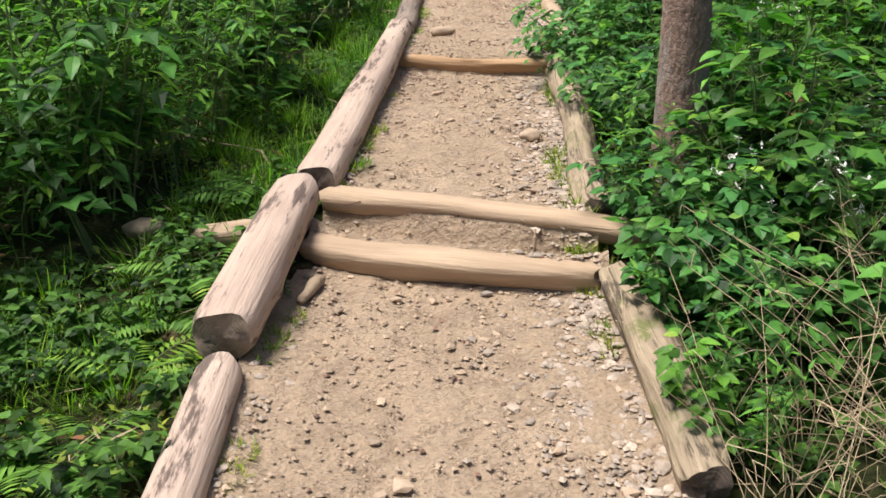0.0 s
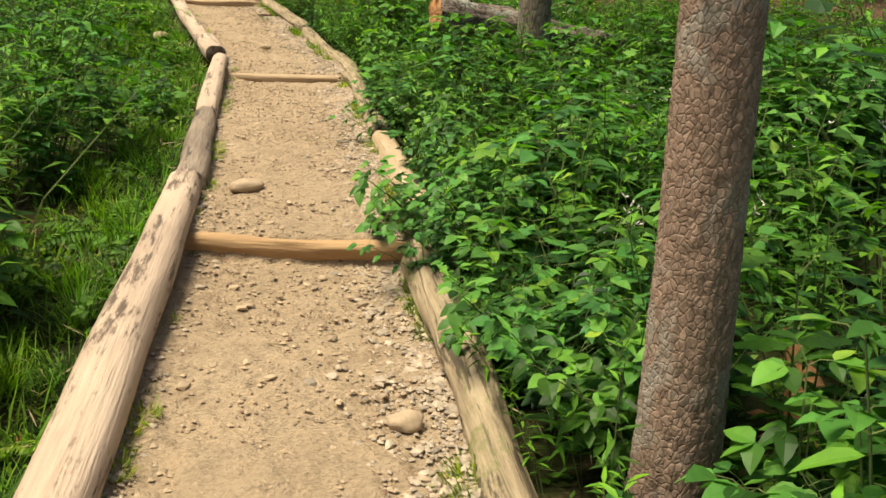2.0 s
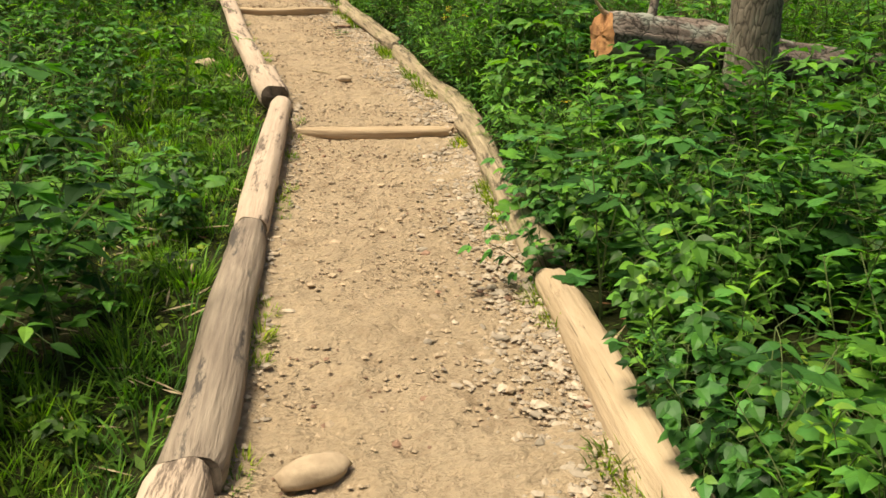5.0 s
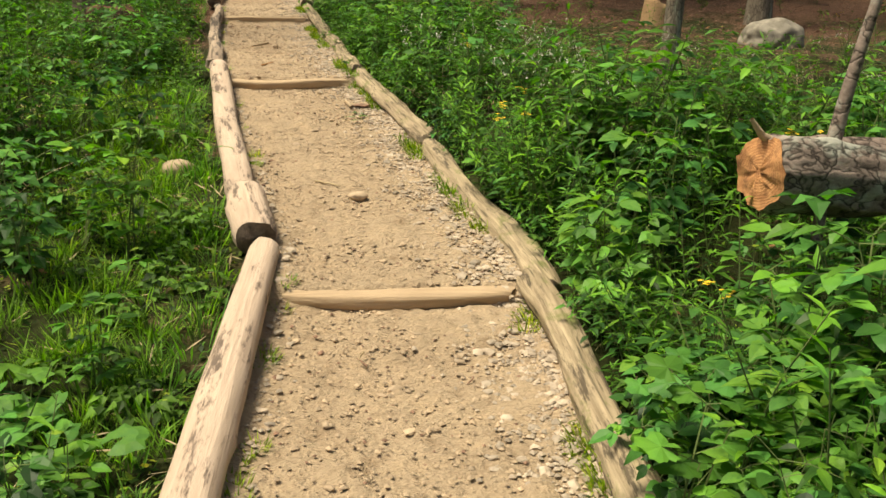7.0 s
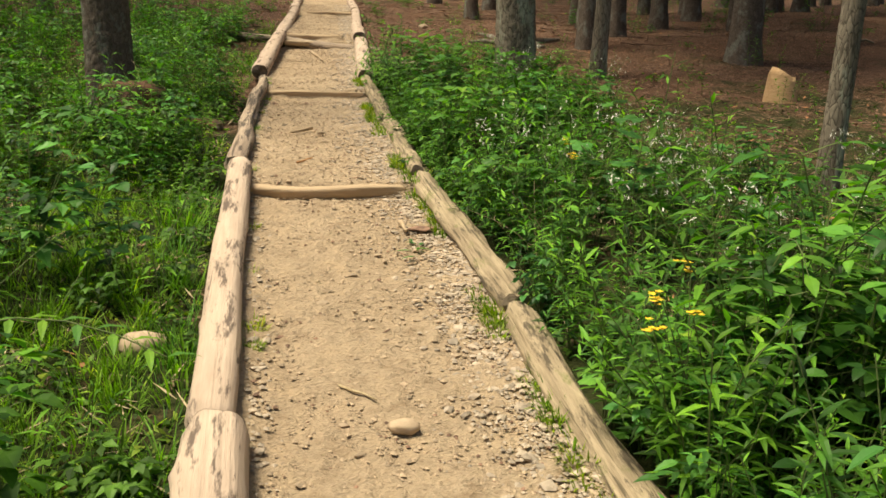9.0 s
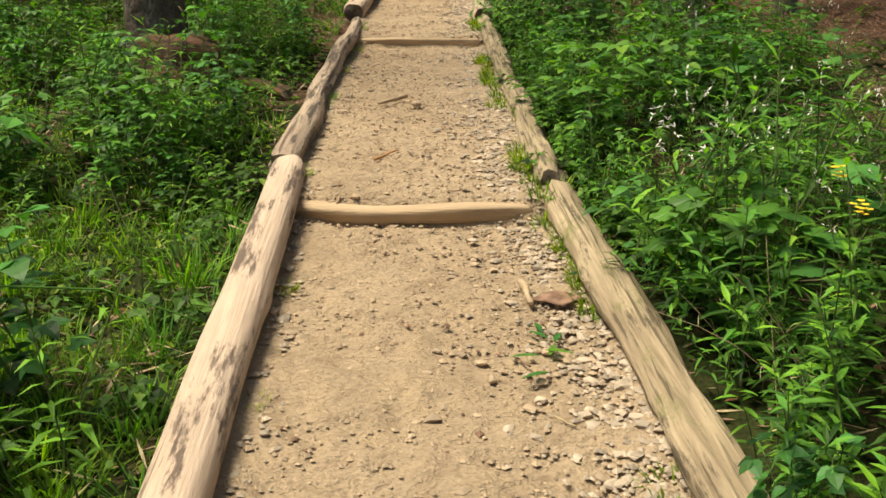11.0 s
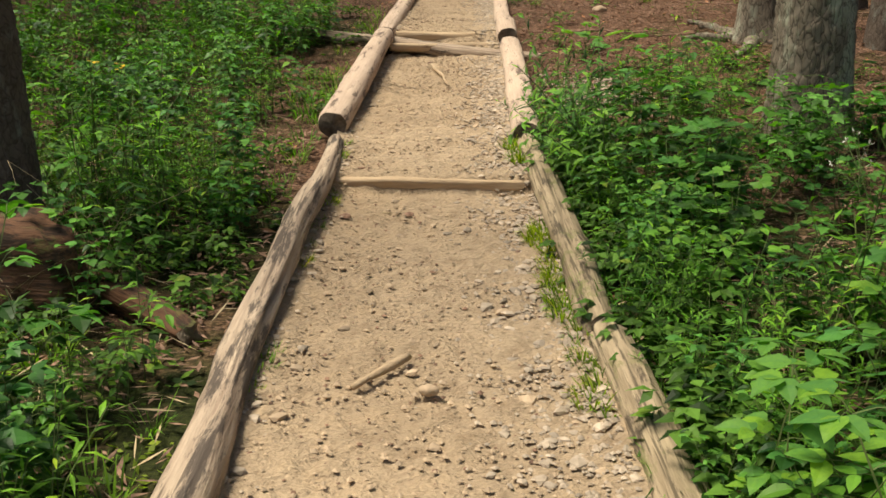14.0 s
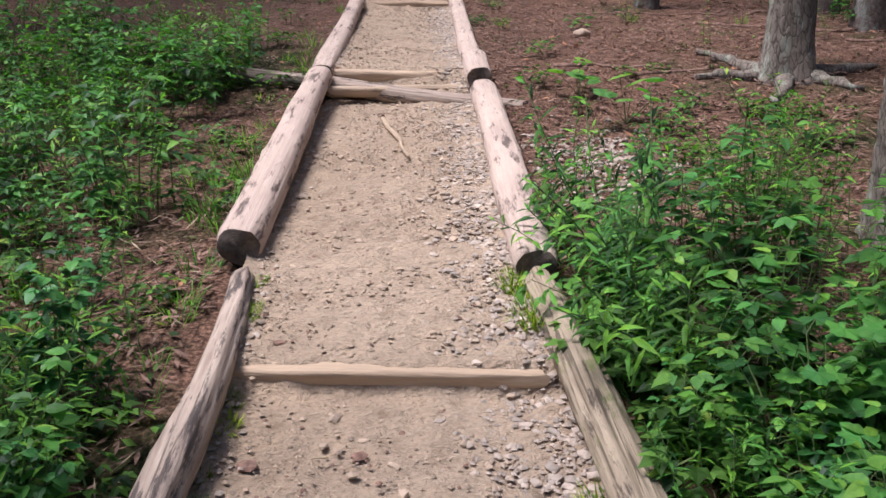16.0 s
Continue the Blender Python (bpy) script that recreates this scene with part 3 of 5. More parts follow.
# ---- plants: shapes ----
def leaf_blade(base, way, length, width, droop, stations, fold=0.25, twist=0.0):
    """A folded leaf: a row of (left, middle, right) points along a drooping midrib. stations: (place along, half width as a share)."""
    way = np.asarray(way, float)
    way = way / np.linalg.norm(way)
    side = np.cross(way, (0, 0, 1.0))
    side /= np.linalg.norm(side) + 1e-9
    up = np.cross(side, way)
    side, up = side * math.cos(twist) + up * math.sin(twist), up * math.cos(twist) - side * math.sin(twist)
    if FAR[0]:
        stations = [(0.42, 0.5)]
    v, f = [np.asarray(base, float)], []
    for s, w in stations:
        c = base + way * length * s + np.array([0, 0, -1.0]) * droop * length * s * s
        v += [c - side * width * w + up * width * w * fold, c, c + side * width * w + up * width * w * fold]
    v.append(base + way * length + np.array([0, 0, -1.0]) * droop * length)
    n = len(stations)
    f += [(0, 2, 1), (0, 3, 2)]
    for k in range(n - 1):
        a, b = 1 + 3 * k, 4 + 3 * k
        f += [(a, a + 1, b + 1), (a, b + 1, b), (a + 1, a + 2, b + 2), (a + 1, b + 2, b + 1)]
    t, a = len(v) - 1, 1 + 3 * (n - 1)
    f += [(a, a + 1, t), (a + 1, a + 2, t)]
    return np.array(v), np.array(f)


LANCE = [(0.35, 0.5), (0.7, 0.33)]
OVATE = [(0.16, 0.37), (0.42, 0.5), (0.74, 0.3)]
BLADE = [(0.5, 0.5)]
FAR = [False]   # coarse shapes for the joined undergrowth


def quads_to_tris(f):
    f = np.asarray(f)
    return np.concatenate([f[:, [0, 1, 2]], f[:, [0, 2, 3]]]) if f.shape[1] == 4 else f


def stalk(points, r0, r1, segs=4):
    points = points[::2] if FAR[0] and len(points) > 4 else points
    v, f = tube(points, np.linspace(r0, r1, len(points)), segs)
    return v, quads_to_tris(f)


def bent(r, height, lean, n=5):
    a = r.uniform(0, math.tau)
    s = np.linspace(0, 1, n)
    return np.stack([math.cos(a) * lean * height * s ** 2, math.sin(a) * lean * height * s ** 2, height * s], -1)


def lance_plant(r):
    """Upright stems with many narrow leaves, thickest at the top."""
    leaves, stems = [], []
    for k in range(r.randint(2, 4)):
        h = r.uniform(0.40, 0.75)
        p = bent(r, h, r.uniform(0.1, 0.45)) + np.append(r.uniform(-0.07, 0.07, 2), 0)
        stems.append(stalk(p, 0.004, 0.002, 3))
        n = r.randint(20, 28)
        n = int(n * 0.72) if FAR[0] else n
        for i in range(n):
            s = 0.22 + 0.78 * (i / n) ** 0.75
            base = np.array([np.interp(s, np.linspace(0, 1, 5), p[:, c]) for c in range(3)])
            a = i * 2.4 + r.uniform(-0.3, 0.3)
            el = 0.15 + 0.75 * max(0, s - 0.6) / 0.4 + r.uniform(-0.15, 0.2)
            L = r.uniform(0.085, 0.15) * (1.15 - 0.4 * s)
            leaves.append(leaf_blade(base, (math.cos(a), math.sin(a), el), L, L * r.uniform(0.15, 0.21), r.uniform(0.15, 0.55), LANCE))
    return [("stem", gather(stems), STEM), ("foliage", gather(leaves), LEAF_LANCE)]


def broad_leaves(r, stems, leaves, count, lo, hi, size, lean=0.5):
    for k in range(count):
        h = r.uniform(lo, hi)
        p = bent(r, h, r.uniform(0.15, lean)) + np.append(r.uniform(-0.06, 0.06, 2), 0)
        stems.append(stalk(p, 0.005, 0.002, 3))
        for s in np.linspace(0.3, 1, r.randint(4, 6)):
            base = np.array([np.interp(s, np.linspace(0, 1, 5), p[:, c]) for c in range(3)])
            a0 = r.uniform(0, math.tau)
            for a in ((a0, a0 + math.pi) if s < 0.97 else (a0, a0 + 2.1, a0 + 4.2)):
                reach = r.uniform(0.04, 0.09)
                tip = base + np.array([math.cos(a) * reach, math.sin(a) * reach, 0.02])
                if not FAR[0]:
                    stems.append(stalk([base, (base + tip) / 2 + (0, 0, 0.008), tip], 0.0016, 0.0012, 3))
                for da, q in ((0, 1.0), (1.05, 0.85), (-1.05, 0.85)):
                    L = size * q * r.uniform(0.75, 1.2)
                    leaves.append(leaf_blade(tip, (math.cos(a + da), math.sin(a + da), r.uniform(-0.15, 0.25)), L, L * r.uniform(0.58, 0.74), r.uniform(0.1, 0.45), OVATE,
                                             r.uniform(0.05, 0.3), r.uniform(-0.35, 0.35)))


def broad_plant(r):
    stems, leaves = [], []
    broad_leaves(r, stems, leaves, r.randint(3, 5), 0.30, 0.64, 0.078)
    return [("stem", gather(stems), STEM), ("foliage", gather(leaves), LEAF_BROAD)]


def lime_plant(r):
    stems, leaves = [], []
    broad_leaves(r, stems, leaves, 2, 0.35, 0.6, 0.095)
    return [("stem", gather(stems), STEM), ("leaf", leaves, LEAF_LIME)]


def low_plant(r):
    stems, leaves = [], []
    broad_leaves(r, stems, leaves, 2, 0.08, 0.17, 0.05, 0.9)
    return [("stem", gather(stems), STEM), ("foliage", gather(leaves), LEAF_LOW)]


def grass_tuft(r, height=0.2, n=34, spread=0.06):
    leaves = []
    for k in range(n):
        a = r.uniform(0, math.tau)
        d = spread * r.uniform(0, 1) ** 0.5
        h = height * r.uniform(0.5, 1.2)
        leaves.append(leaf_blade(np.array([math.cos(a) * d, math.sin(a) * d, -0.01]), (math.cos(a + 0.5) * 0.5, math.sin(a + 0.5) * 0.5, 1.0), h, r.uniform(0.004, 0.008), r.uniform(0.1, 0.75), BLADE, 0.1))
    return [("grass_blade", gather(leaves), GRASS)]


def short_tuft(r):
    return [("grass_blade", grass_tuft(r, 0.10, 60, 0.055)[0][1], MOSSY)]


def fern_plant(r):
    """A ring of arching fronds with narrow leaflets in pairs."""
    stems, leaves = [], []
    for k in range(r.randint(4, 7)):
        a, L = k * 1.1 + r.uniform(-0.3, 0.3), r.uniform(0.22, 0.36)
        s = np.linspace(0, 1, 6)
        p = np.stack([math.cos(a) * L * s, math.sin(a) * L * s, L * (0.75 * s - 0.62 * s ** 2)], -1)
        stems.append(stalk(p, 0.002, 0.001, 3))
        for i in range(15):
            q = 0.14 + 0.84 * i / 14
            base = np.array([np.interp(q, s, p[:, c]) for c in range(3)])
            w = 0.085 * math.sin(math.pi * min(1, q * 0.85 + 0.15)) + 0.008
            for side in (1, -1):
                b = a + side * 1.2
                leaves.append(leaf_blade(base, (math.cos(b), math.sin(b), 0.05), w, 0.016, 0.25, BLADE, 0.1))
    return [("stem", gather(stems), STEM), ("frond", gather(leaves), FERN)]


def round_leaf_plant(r):
    """Large lobed round leaves held flat on long stalks."""
    stems, leaves = [], []
    for k in range(r.randint(6, 10)):
        a, d, h, R = r.uniform(0, math.tau), r.uniform(0.03, 0.2), r.uniform(0.12, 0.32), r.uniform(0.05, 0.085)
        c = np.array([math.cos(a) * d, math.sin(a) * d, h])
        stems.append(stalk([(0, 0, 0), c * (0.6, 0.6, 0.6), c], 0.003, 0.002, 3))
        n = 15
        th = np.linspace(0.35, math.tau - 0.35, n) + a + math.pi
        rad = R * (1 + 0.07 * np.cos(np.arange(n) * math.pi) + 0.10 * np.cos(5 * (th - a)))
        tilt = r.uniform(-0.35, 0.35, 2)
        rim = np.stack([np.cos(th) * rad, np.sin(th) * rad, np.cos(th) * rad * tilt[0] + np.sin(th) * rad * tilt[1] - 0.012], -1) + c
        inner = (rim - c) * 0.55 + c + (0, 0, 0.008)
        v = np.concatenate([[c], inner, rim])
        f = [(0, 1 + i, 2 + i) for i in range(n - 1)]
        for i in range(n - 1):
            f += [(1 + i, 1 + n + i, 2 + n + i), (1 + i, 2 + n + i, 2 + i)]
        leaves.append((v, np.array(f)))
    return [("stem", gather(stems), STEM), ("leaf", leaves, LEAF_LIME)]


def lobed_plant(r):
    """Large five-lobed toothed leaves held flat on long stalks."""
    stems, leaves = [], []
    for k in range(r.randint(2, 4)):
        p = bent(r, r.uniform(0.38, 0.66), r.uniform(0.1, 0.4)) + np.append(r.uniform(-0.08, 0.08, 2), 0)
        stems.append(stalk(p, 0.005, 0.002, 3))
        for i in range(r.randint(6, 9)):
            a, R = i * 2.4 + r.uniform(-0.4, 0.4), r.uniform(0.048, 0.08)
            base = p[min(4, 1 + i % 4)]
            c = base + np.array([math.cos(a), math.sin(a), 0.35]) * r.uniform(0.07, 0.15)
            stems.append(stalk([base, (base + c) / 2, c], 0.002, 0.0014, 3))
            n = 13 if FAR[0] else 27
            q = np.linspace(-2.75, 2.75, n)
            rad = R * (0.62 + 0.38 * np.abs(np.cos(2.5 * q * 0.92)) ** 0.8) * (1.12 - 0.10 * np.abs(q)) * (1 + 0.05 * np.cos(np.arange(n) * math.pi))
            tilt = r.uniform(-0.3, 0.3, 2)
            x, y = np.cos(q + a) * rad, np.sin(q + a) * rad
            lobes = 0.16 * R * np.abs(np.cos(2.5 * q * 0.92)) - 0.22 * rad
            rim = np.stack([x, y, x * tilt[0] + y * tilt[1] + lobes], -1) + c
            leaves.append((np.concatenate([[c], rim]), np.array([(0, 1 + j, 2 + j) for j in range(n - 1)])))
    return [("stem", gather(stems), STEM), ("foliage", gather(leaves), LEAF_LOBED)]


def pinnate_plant(r):
    """Arching compound leaves of five to seven pointed leaflets."""
    stems, leaves = [], []
    for k in range(r.randint(2, 4)):
        h = r.uniform(0.4, 0.7)
        p = bent(r, h, r.uniform(0.1, 0.35)) + np.append(r.uniform(-0.06, 0.06, 2), 0)
        stems.append(stalk(p, 0.005, 0.002, 3))
        for i in range(r.randint(4, 6)):
            a, L = i * 2.4 + r.uniform(-0.3, 0.3), r.uniform(0.16, 0.26)
            base = p[min(4, 1 + i)]
            s = np.linspace(0, 1, 4)
            rib = base + np.stack([math.cos(a) * L * s, math.sin(a) * L * s, L * (0.35 * s - 0.5 * s * s)], -1)
            stems.append(stalk(rib, 0.0018, 0.001, 3))
            for q, side in ((0.42, 1), (0.42, -1), (0.72, 1), (0.72, -1), (1.0, 0)):
                w = r.uniform(0.06, 0.085) * (1.2 if side == 0 else 1)
                b = a + side * 1.05
                leaves.append(leaf_blade(np.array([np.interp(q, s, rib[:, c]) for c in range(3)]), (math.cos(b), math.sin(b), r.uniform(-0.15, 0.15)), w, w * r.uniform(0.42, 0.55), r.uniform(0.15, 0.4), OVATE,
                                         r.uniform(0.1, 0.3), r.uniform(-0.25, 0.25)))
    return [("stem", gather(stems), STEM), ("foliage", gather(leaves), LEAF_PINNATE)]


def dry_stalks(r):
    """Bleached dead stalks that arch over one another."""
    stems = []
    for k in range(9):
        p = bent(r, r.uniform(0.2, 0.5), r.uniform(0.3, 1.2), 6) + np.append(r.uniform(-0.12, 0.12, 2), 0)
        stems.append(stalk(p, 0.0015, 0.0008, 3))
        for i in range(3):
            q = p[r.randint(2, 6)]
            e = q + r.normal(size=3) * (0.06, 0.06, 0.03)
            stems.append(stalk([q, (q + e) / 2 + (0, 0, 0.01), e], 0.0012, 0.0007, 3))
    return [("dry_stem", gather(stems), DRY)]


def seed_plant(r):
    """Gone-over stems with pale starry seed heads."""
    stems, heads = [], []
    for k in range(5):
        p = bent(r, r.uniform(0.34, 0.56), r.uniform(0.1, 0.4)) + np.append(r.uniform(-0.08, 0.08, 2), 0)
        stems.append(stalk(p, 0.0022, 0.0012, 3))
        for i in range(5):
            c = p[-1] + r.normal(size=3) * (0.05, 0.05, 0.035)
            stems.append(stalk([p[-2], (p[-2] + c) / 2, c], 0.0012, 0.0008, 3))
            for j in range(r.randint(3, 6)):
                w = r.normal(size=3)
                heads.append(leaf_blade(c, w + (0, 0, 0.4), r.uniform(0.014, 0.03), 0.008, 0.1, BLADE, 0.1))
    return [("stem", gather(stems), STEM), ("seed_head", gather(heads), SEED)]


def yellow_flower(r):
    stems, heads, leaves = [], [], []
    for k in range(2):
        p = bent(r, r.uniform(0.5, 0.62), 0.2)
        stems.append(stalk(p, 0.003, 0.0015, 3))
        for i in range(8):
            c = p[-1] + r.normal(size=3) * (0.016, 0.016, 0.010)
            for j in range(5):
                a = j * 1.257
                heads.append(leaf_blade(c, (math.cos(a), math.sin(a), 0.3), 0.014, 0.010, 0.1, BLADE, 0.1))
        for i in range(12):
            a = i * 2.4
            leaves.append(leaf_blade(p[1] + (p[4] - p[1]) * (i / 13), (math.cos(a), math.sin(a), 0.3), 0.09, 0.022, 0.3, LANCE))
    return [("stem", gather(stems), STEM), ("flower_head", gather(heads), YELLOW), ("foliage", gather(leaves), LEAF_LANCE)]


KINDS = {
    "leafy_plant": (lance_plant, 5, "green upright plant with many narrow leaves", "plant", "narrow-leaved plants beside the trail"),
    "broad_leaf_plant": (broad_plant, 5, "dark green bushy plant with broad leaflets in threes", "plant", "broad-leaved plants beside the trail"),
    "bright_leaf_plant": (lime_plant, 3, "light yellow-green plant with broad leaflets", "plant", "bright plants beside the trail"),
    "lobed_plant": (lobed_plant, 4, "green plant with large five-lobed toothed leaves", "plant", "lobed-leaved plants beside the trail"),
    "pinnate_plant": (pinnate_plant, 4, "green plant with arching compound leaves of pointed leaflets", "plant", "compound-leaved plants beside the trail"),
    "low_herb": (low_plant, 4, "low creeping herb with small rounded leaves", "plant", "low herbs beside the trail"),
    "grass_tuft": (grass_tuft, 4, "loose tuft of fresh green grass", "grass", "grass tufts beside the trail"),
    "short_grass_tuft": (short_tuft, 3, "short bright grass tuft against a log", "grass", "short grass along the logs"),
    "fern": (fern_plant, 3, "light green fern with arching fronds", "fern", "ferns beside the trail"),
    "round_leaf_plant": (round_leaf_plant, 3, "plant with large round light green leaves", "plant", "round-leaved plants beside the trail"),
    "dry_plant": (dry_stalks, 3, "bleached dead stalks in a tangle", "plant", "dead plants beside the trail"),
    "seed_head_plant": (seed_plant, 3, "gone-over plant with white starry seed heads", "plant", "seeding plants beside the trail"),
    "yellow_flower": (yellow_flower, 2, "green plant with small yellow flower heads", "flower", "yellow flowers beside the trail"),
}
SHAPES = {}
for number, (kind, (maker, count, *_)) in enumerate(KINDS.items()):
    SHAPES[kind] = [maker(np.random.RandomState(100 * number + k)) for k in range(count)]
COARSE = {}
FAR[0] = True
for number, (kind, (maker, count, *_)) in enumerate(KINDS.items()):
    made = [maker(np.random.RandomState(100 * number + k)) for k in range(count)]
    COARSE[kind] = [[(n, gather(p) if isinstance(p, list) else p, mat) for n, p, mat in shape] for shape in made]
FAR[0] = False


# ---- plants: where they grow ----
def wanted(left, x, y, d):
    """Plants for each square metre at a place d metres out from the trail's edge."""
    if left:
        if y < 3.3:
            w = dict(low_herb=26 * (d < 1.1), fern=2.6 * (0.25 < d < 0.9), grass_tuft=50 * (d > 0.5) * (d < 1.6), leafy_plant=13 * (d > 1.2), broad_leaf_plant=7 * (d > 1.2))
        elif y < 7.6:
            w = dict(grass_tuft=95 * (d < 0.85), fern=0.6 * (d < 0.5), low_herb=8 * (d < 0.8), leafy_plant=20 * (d > 0.75), broad_leaf_plant=4 * (d > 0.75), pinnate_plant=3.5 * (d > 0.7), bright_leaf_plant=1.0 * (d > 0.7))
        elif y < 9.8:
            w = dict(grass_tuft=80 * (d < 0.55), leafy_plant=18 * (d > 0.45), broad_leaf_plant=4 * (d > 0.4), round_leaf_plant=6 * (y > 8.6) * (0.35 < d < 1.0), low_herb=8 * (d < 0.6))
        elif y < 14.6:
            w = dict(grass_tuft=70 * (d < 1.25), low_herb=7 * (d < 1.4), leafy_plant=3 + 14 * (d > 1.2), broad_leaf_plant=1 + 5 * (d > 1.1), dry_plant=0.25, yellow_flower=0.12 * (d > 1))
        elif y < 19.2:
            w = dict(low_herb=14, broad_leaf_plant=6, pinnate_plant=5, leafy_plant=18, grass_tuft=18, dry_plant=1.2 * (d > 0.6), bright_leaf_plant=0.3, yellow_flower=0.15 * (d > 1))
        elif y < 24:
            w = dict(low_herb=7, grass_tuft=16 * (d < 0.5), broad_leaf_plant=7 * (d > 0.75), pinnate_plant=4 * (d > 0.75), leafy_plant=15 * (d > 0.75))
        else:
            w = dict(low_herb=0.8, grass_tuft=1.2, leafy_plant=2.0 * (d > 3))
    else:
        if y < 3.0:
            w = dict(broad_leaf_plant=14 * (d > 0.28) * (y > 2.0), dry_plant=34 * (d > 0.3) * (y < 2.7), seed_head_plant=3 * (d > 0.3), leafy_plant=9 * (d > 0.4), low_herb=12)
        elif y < 9.2:
            w = dict(broad_leaf_plant=10, lobed_plant=6, pinnate_plant=6, leafy_plant=15, bright_leaf_plant=2.5, low_herb=5 * (d < 0.6), seed_head_plant=0.3, yellow_flower=0.05)
        elif y < 12.6:
            w = dict(leafy_plant=24, broad_leaf_plant=3, lobed_plant=2.5, pinnate_plant=4, bright_leaf_plant=0.8, yellow_flower=0.25, low_herb=6 * (d < 0.4))
        elif y < 15.0:
            w = dict(leafy_plant=22, broad_leaf_plant=3, lobed_plant=2, seed_head_plant=3.0, dry_plant=0.5, yellow_flower=0.25, low_herb=6 * (d < 0.4))
        elif y < 19.4:
            w = dict(leafy_plant=17, broad_leaf_plant=5, lobed_plant=5, pinnate_plant=3, bright_leaf_plant=0.8, seed_head_plant=0.25, yellow_flower=0.08)
        elif y < 22:
            w = dict(leafy_plant=11 * (0.75 < d < 2.2) * (y < 21.2), low_herb=5 * (d > 0.5), broad_leaf_plant=1.5 * (d > 0.6) * (y < 21))
        else:
            w = dict(low_herb=1.2 * (d < 1.6), leafy_plant=0.35, grass_tuft=0.3)
        if x > 2.5 and y > 14.9:
            w = dict(leafy_plant=1.2, low_herb=0.6, broad_leaf_plant=0.5)
    return w


SPOTS = {kind: [] for kind in KINDS}
rp = np.random.RandomState(7)
CELL = 0.25
TRUNK_FEET = [(1.015, 3.76, 0.34), (2.45, 9.6, 0.25), (1.50, 19.6, 0.4), (1.9, 22.6, 0.4), (3.2, 14.8, 0.2), (5.0, 16.7, 0.9), (1.74, 4.3, 0.34), (-2.45, 17.25, 0.42)]
for cy in np.arange(-1.5, 34, CELL):
    for cx in np.arange(-8.5, 10.5, CELL):
        y0 = cy + CELL / 2
        reach = 1.6 + 0.45 * max(0, y0)
        x0 = cx + CELL / 2
        if abs(x0) > reach:
            continue
        d = float(beside(x0, y0))
        if d < 0.08:
            continue
        left = x0 < 0.5 * float(along(LEFT, y0) + along(RIGHT, y0))
        thin = (1.7 if d < 0.9 and not left and 3 < y0 < 19.6 else 1.0) if d < 2.2 else 0.62 if d < 4 else 0.42
        clump, drift = float(waves(x0, y0, 2.6, 61)), float(waves(x0, y0, 1.7, 62))
        for kind, per in wanted(left, x0, y0, d).items():
            tall = kind in ("leafy_plant", "broad_leaf_plant", "bright_leaf_plant", "lobed_plant", "pinnate_plant")
            if tall:
                per *= min(2.0, max(0.12, 1 + 1.05 * clump)) * max(0.15, 1 + (0.8 if kind == "leafy_plant" else -0.8) * drift)
            for _ in range(rp.poisson(per * thin * CELL * CELL)):
                x, y = cx + rp.uniform(0, CELL), cy + rp.uniform(0, CELL)
                dd = float(beside(x, y))
                least = {"low_herb": 0.2, "grass_tuft": 0.22, "fern": 0.3, "round_leaf_plant": 0.35}.get(kind, 0.34 if left else 0.36 if 14.4 < y < 18.2 else 0.21)
                if dd < least or any((x - a) ** 2 + (y - b) ** 2 < c * c for a, b, c in TRUNK_FEET):
                    continue
                size = rp.uniform(0.7, 1.25) * (1.0 if d < 2.5 else 1.25)
                if tall and dd < 0.55:
                    size *= 0.72
                if y > 14 and tall:
                    size *= 0.78 if left else 0.68
                if x > 2.0 and y > 12.3:
                    size *= 0.7
                if left and y < 7.6 and kind in ("leafy_plant", "broad_leaf_plant"):
                    size *= 1.3
                if tall:
                    size *= 1.0 + 0.30 * min(1, max(-1, clump))
                SPOTS[kind].append((x, y, size, rp.uniform(0, math.tau), rp.uniform(-0.22, 0.22), rp.uniform(-0.22, 0.22), rp.randint(99), dd))
# short grass between the stones and the logs
for k in range(900):
    y = rp.uniform(0.3, 19.5)
    left = rp.rand() < 0.16
    x = float(along(LEFT, y)) + rp.uniform(0.0, 0.05) if left else float(along(RIGHT, y)) - rp.uniform(-0.06, 0.04)
    if math.sin(y * 2.3 + 4 * left) + math.sin(y * 5.1) < -0.15:
        continue
    SPOTS["short_grass_tuft"].append((x, y, rp.uniform(0.6, 1.35) * (0.7 if left else 1), rp.uniform(0, math.tau), 0, 0, rp.randint(99), 0.0))
for k in range(1700):
    x, y = rp.uniform(-9.5, 11), rp.uniform(-7, 30)
    if abs(x) < 1.5 + 0.45 * max(0, y) and y > -1.5 or float(beside(x, y)) < 0.4:
        continue
    kind = ("leafy_plant", "broad_leaf_plant", "grass_tuft", "grass_tuft")[k % 4]
    SPOTS[kind].append((x, y, rp.uniform(0.8, 1.4), rp.uniform(0, math.tau), 0.0, 0.0, rp.randint(99), 9.0))
